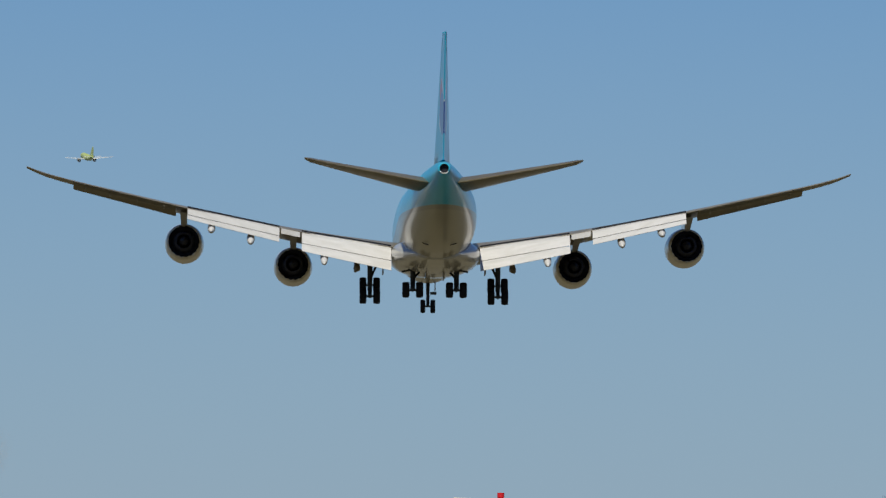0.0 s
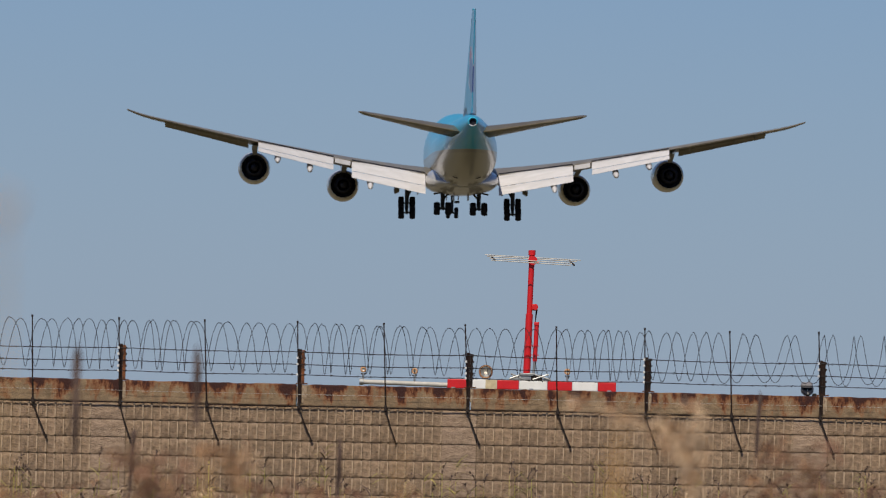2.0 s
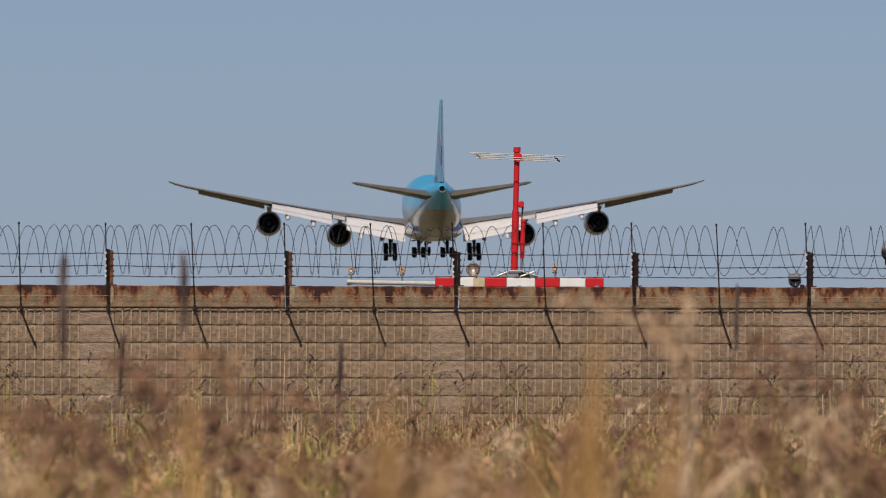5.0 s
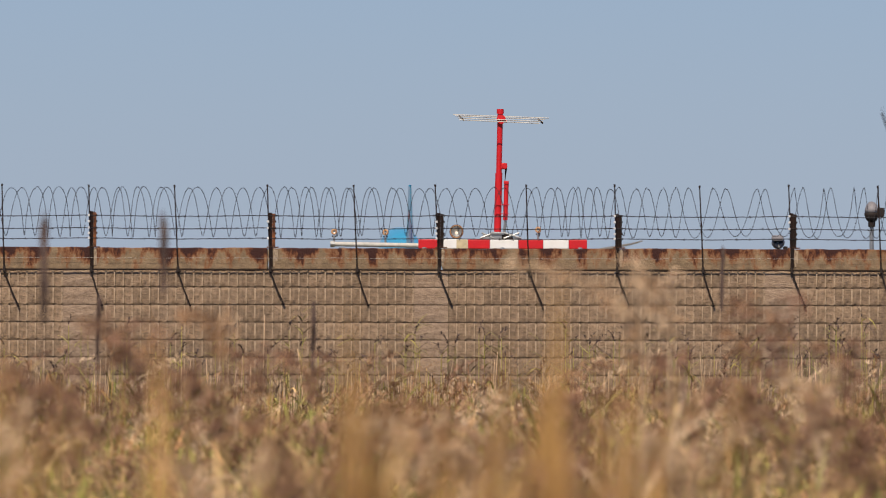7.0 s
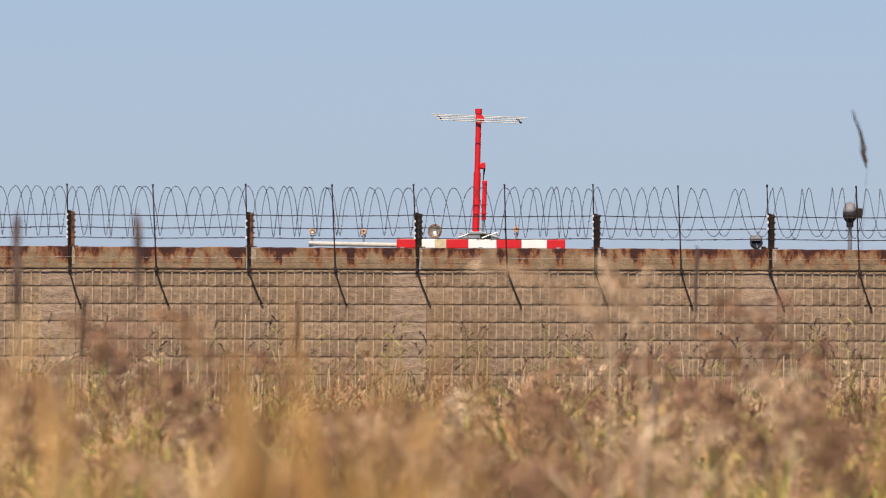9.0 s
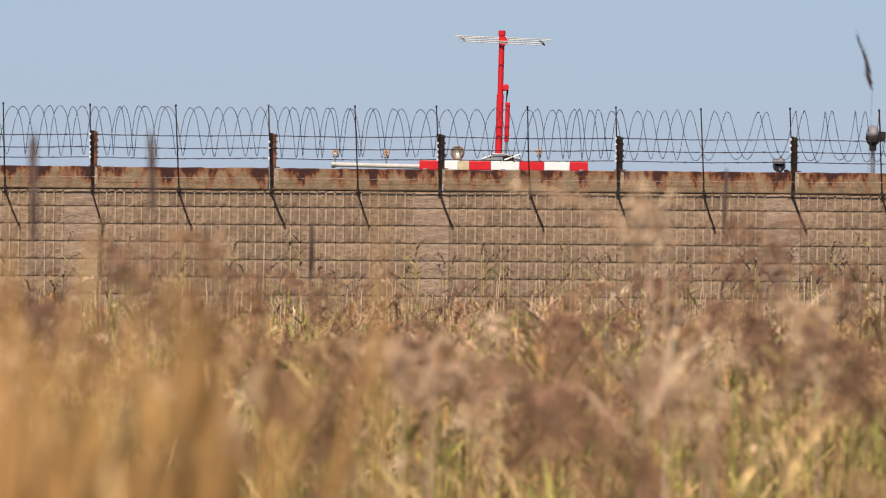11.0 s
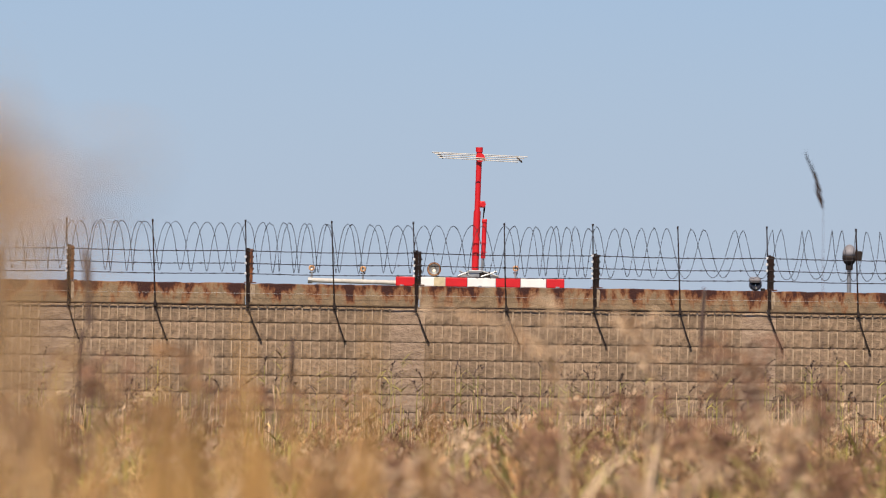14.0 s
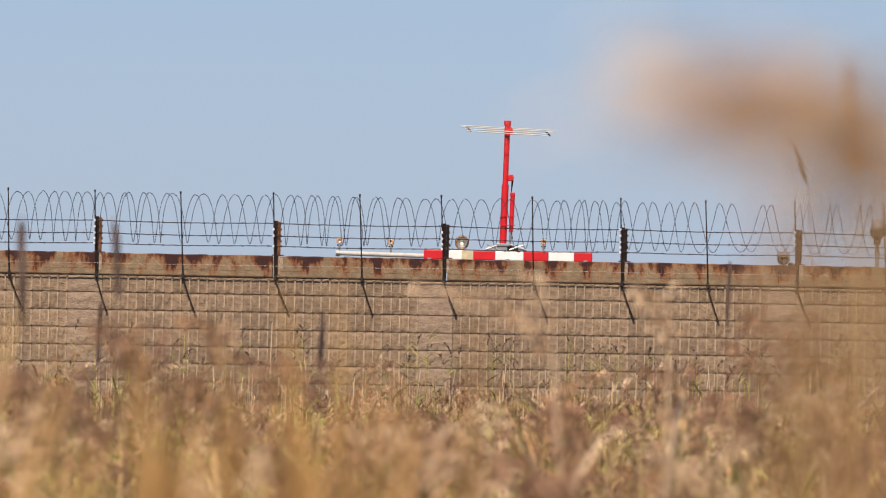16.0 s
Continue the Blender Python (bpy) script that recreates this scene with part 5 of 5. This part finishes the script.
    (-0.391, 14.9, 1.737, 0.20, "brown", -0.15, "tall reed with a brown feathery plume", 355, 0.014),
    (-0.497, 13.6, 1.821, 0.20, "brown", -0.15, "tall reed with a brown feathery plume", 360, 0.013),
    (0.531, 18.6, 1.792, 0.20, "brown", -0.15, "tall reed with a brown feathery plume", 365, 0.018),
    (0.603, 16.1, 1.733, 0.20, "brown", -0.15, "tall reed with a brown feathery plume", 370, 0.015),
    (0.681, 14.9, 1.745, 0.20, "pale", -0.15, "tall reed with a pale drooping plume", 375, 0.014),
    (-0.152, 16.7, 1.646, 0.20, "brown", -0.15, "tall reed with a brown feathery plume", 380, 0.016),
    (0.075, 12.4, 1.632, 0.20, "pale", -0.15, "tall reed with a pale drooping plume", 385, 0.012),
    (-0.300, 15.5, 1.652, 0.20, "brown", -0.15, "tall reed with a brown feathery plume", 390, 0.015),
    (-0.502, 33.0, 2.022, 0.30, "closed", 0.05, "tall thin reed with a dark closed plume", 395, 0.034),
    (0.271, 14.3, 1.703, 0.20, "brown", -0.15, "tall reed with a brown feathery plume", 400, 0.014),
    (0.136, 11.2, 1.636, 0.20, "brown", -0.15, "tall reed with a brown feathery plume", 405, 0.011),
    (-1.490, 36.0, 2.060, 0.30, "closed", 0.05, "tall thin reed with a dark closed plume", 410, 0.034),
    (0.972, 19.8, 1.825, 0.20, "brown", -0.15, "tall reed with a brown feathery plume", 415, 0.019),
    (-0.536, 11.8, 1.738, 0.20, "brown", -0.15, "tall reed with a brown feathery plume", 420, 0.012),
    (-0.012, 13.6, 1.666, 0.20, "pale", -0.15, "tall reed with a pale drooping plume", 425, 0.013),
    (-0.577, 18.6, 1.758, 0.20, "brown", -0.15, "tall reed with a brown feathery plume", 430, 0.018),
    (0.304, 9.3, 1.657, 0.20, "pale", -0.15, "tall reed with a pale drooping plume", 435, 0.009),
    (-0.123, 9.9, 1.620, 0.20, "brown", -0.15, "tall reed with a brown feathery plume", 440, 0.010),
    (-0.216, 8.7, 1.635, 0.20, "pale", -0.15, "tall reed with a pale drooping plume", 445, 0.009),
    (1.289, 38.0, 2.305, 0.30, "closed", 0.05, "tall thin reed with a dark closed plume", 450, 0.034),
    (0.786, 18.6, 1.667, 0.20, "brown", -0.15, "tall reed with a brown feathery plume", 455, 0.018),
    (-0.831, 13.0, 1.770, 0.20, "brown", -0.15, "tall reed with a brown feathery plume", 460, 0.013),
    (-1.105, 14.9, 1.731, 0.20, "brown", -0.15, "tall reed with a brown feathery plume", 465, 0.014),
    (1.011, 16.1, 1.769, 0.20, "brown", -0.15, "tall reed with a brown feathery plume", 470, 0.015),
    (0.994, 13.6, 1.748, 0.20, "pale", -0.15, "tall reed with a pale drooping plume", 475, 0.013),
    (0.177, 8.1, 1.635, 0.20, "brown", -0.15, "tall reed with a brown feathery plume", 480, 0.008),
    (-0.541, 10.5, 1.681, 0.20, "pale", -0.15, "tall reed with a pale drooping plume", 485, 0.010),
    (0.643, 12.4, 1.679, 0.20, "brown", -0.15, "tall reed with a brown feathery plume", 490, 0.012),
    (0.488, 18.0, 1.963, 0.20, "pale", -0.15, "tall reed with a pale drooping plume", 495, 0.017),
    (-1.104, 88.0, 2.253, 0.25, "leafy", 0.10, "green reed with bent leaves before the block wall", 500, 0.083),
    (-0.411, 88.0, 2.374, 0.25, "leafy", 0.10, "green reed with bent leaves before the block wall", 505, 0.083),
    (-0.212, 88.0, 2.405, 0.25, "leafy", 0.10, "green reed with bent leaves before the block wall", 510, 0.083),
    (1.379, 88.0, 2.408, 0.25, "leafy", 0.10, "green reed with bent leaves before the block wall", 515, 0.083),
    (1.096, 88.0, 2.197, 0.25, "leafy", 0.10, "green reed with bent leaves before the block wall", 520, 0.083),
    (-1.527, 88.0, 2.553, 0.25, "leafy", 0.10, "green reed with bent leaves before the block wall", 525, 0.083),
    (-0.742, 88.0, 2.072, 0.25, "leafy", 0.10, "green reed with bent leaves before the block wall", 530, 0.083),
    (-3.334, 88.0, 2.158, 0.25, "leafy", 0.10, "green reed with bent leaves before the block wall", 535, 0.083),
    (0.373, 88.0, 2.014, 0.25, "leafy", 0.10, "green reed with bent leaves before the block wall", 540, 0.083),
    (2.392, 88.0, 2.320, 0.25, "leafy", 0.10, "green reed with bent leaves before the block wall", 545, 0.083),
    (3.296, 88.0, 2.201, 0.25, "leafy", 0.10, "green reed with bent leaves before the block wall", 550, 0.083),
    (-4.177, 88.0, 2.066, 0.25, "leafy", 0.10, "green reed with bent leaves before the block wall", 555, 0.083),
    (-0.431, 16.0, 1.841, 0.13, "russet", -0.25, "tall reed with a golden brown drooping plume", 600, 0.019),
    (-0.444, 21.0, 1.806, 0.17, "brown", -0.25, "tall reed with a mauve brown plume", 605, 0.025),
    (-1.033, 20.0, 1.767, 0.18, "brown", -0.25, "tall reed with a mauve brown plume", 610, 0.024),
    (-0.023, 14.0, 1.668, 0.18, "brown", -0.25, "tall reed with a full reddish brown plume", 615, 0.017),
    (-0.086, 15.0, 1.647, 0.16, "pale", -0.25, "tall reed with a pale drooping plume", 620, 0.018),
    (0.760, 18.0, 1.915, 0.21, "brown", -0.25, "tall reed with a mauve brown plume", 625, 0.022),
    (0.854, 22.0, 1.870, 0.20, "brown", -0.25, "tall reed with a mauve brown plume", 630, 0.026),
    (0.048, 15.0, 1.627, 0.16, "russet", -0.25, "tall reed with a golden brown drooping plume", 635, 0.018),
    (-0.367, 24.0, 1.810, 0.19, "brown", -0.25, "tall reed with a mauve brown plume", 645, 0.029),
    (0.607, 19.0, 1.690, 0.16, "russet", -0.25, "tall reed with a golden brown drooping plume", 650, 0.023),
    (-0.703, 17.0, 1.700, 0.17, "brown", -0.25, "tall reed with a mauve brown plume", 655, 0.020),
    (0.955, 20.0, 1.736, 0.20, "russet", -0.25, "tall reed with a golden brown drooping plume", 660, 0.024),
)


def build_tall():
    return [tall_reed("tall_reed", label, seed, h, head, kind, lean) for x, y, h, head, kind, lean, label, seed, rows in TALL]


# ---- build ----
rnd = random.Random(7)
build_ground()
wall = build_wall()
for i, x in enumerate(ROD_X):
    build_fence_rod(x, rnd)
    if i % 2 == 1:
        build_fence_post(x + 0.06, rnd)
build_wires(rnd)
build_light_station()
build_wall_lamps()
jumbo = build_jet()
small = build_small_jet()
tall = build_tall()
beds = build_field()
build_blocks(wall)

# seconds and the place of the jet's tail end, its pitch, roll and turn to the left
JET = (
    (0.0, -0.29, 662.5, 50.22, 0.52, -0.29, 1.18),
    (0.4, -0.38, 692.1, 48.80, 0.50, -0.55, 1.33),
    (0.8, -0.48, 721.7, 47.03, 0.61, -0.31, 1.47),
    (1.0, -0.48, 736.5, 46.39, 0.53, -0.11, 1.53),
    (1.2, -0.47, 751.2, 45.21, 0.82, -0.10, 1.59),
    (1.5, -0.42, 773.4, 44.14, 1.10, -0.26, 1.67),
    (2.0, -0.48, 810.4, 41.71, 1.33, -0.29, 1.79),
    (2.5, -0.64, 847.3, 40.02, 1.58, -1.39, 1.88),
    (3.5, -0.97, 921.2, 37.01, 1.09, -0.78, 2.00),
    (4.0, -1.27, 958.2, 35.40, 0.83, 0.98, 2.03),
    (6.3, -3.28, 1128.2, 24.35, 2.95, -2.30, 1.98),
    (6.5, -3.46, 1142.9, 22.94, 3.19, -2.03, 1.98),
    (7.0, -4.26, 1179.9, 19.55, 4.05, -2.03, 1.95),
    (7.4, -4.66, 1209.4, 18.40, 4.90, -2.03, 1.90),
    (8.5, -5.54, 1290.7, 14.40, 4.30, -1.47, 1.40),
    (9.5, -6.34, 1364.6, 11.40, 2.60, -0.96, 0.90),
    (10.5, -7.14, 1438.6, 8.90, 0.73, -0.46, 0.40),
    (12.0, -8.34, 1549.4, 8.90, 0.00, -0.00, 0.00),
    (14.0, -9.94, 1697.2, 8.90, 0.00, -0.00, 0.00),
    (16.0, -11.54, 1845.0, 8.90, 0.00, -0.00, 0.00),
)
TAIL = Vector((0, -36.75, 7.92))


def swing(seed, reach):
    """Rows of a reed that swings in the wind: two slow waves of its own."""
    r = random.Random(seed)
    a, b, p, q = r.uniform(1.4, 1.8), r.uniform(2.7, 3.3), r.uniform(0, 6.28), r.uniform(0, 6.28)
    return tuple((0.5 * k, reach * (0.6 * math.sin(a * 0.5 * k + p) + 0.4 * math.sin(b * 0.5 * k + q))) for k in range(33))


def motions():
    rows = []
    for t, x, y, z, pitch, roll, yaw in JET:
        turn = pose(0, 0, 0, pitch, roll, yaw)
        rows.append((t, Matrix.Translation(Vector((x, y, z)) - turn @ TAIL) @ turn))
    walk(jumbo, rows)
    walk(small, [(t, pose(-201.4 + 11.3 * t, 4600 + 20 * t, 341.0 + 6.0 * t, 9, -3, 14)) for t in (0.0, 1.0, 4.0, 8.0, 16.0)])
    for thing, (x, y, h, head, kind, lean, label, seed, sway) in zip(tall, TALL):
        if not isinstance(sway, tuple):
            sway = swing(seed, sway)
        walk(thing, [(t, pose(x, y, 0, 0, math.degrees(math.atan2(dx, h)), 0)) for t, dx in sway])
    for plume, neck in bowed:  # gusts lift and drop the head
        walk(plume, [(t, Matrix.Translation((0, 0, neck)) @ pose(0, 0, 0, 0, a, 0) @ Matrix.Translation((0, 0, -neck))) for t, a in
                     ((0.0, 0), (12.6, 6), (13.0, 12), (13.2, 8), (13.5, 2), (14.0, 0), (14.6, -7), (15.0, -7), (15.2, -2), (15.5, 7), (15.8, 4), (16.0, -14))])
    for i, ob in enumerate(beds):
        r = random.Random(900 + i)
        a, b = r.uniform(0.012, 0.022), r.uniform(0, 6.28)
        walk(ob, [(t * 0.5, pose(a * (math.sin(t * 0.9 + b) + 0.5 * math.sin(t * 1.9 + 2 * b)), 0, 0)) for t in range(33)])


motions()
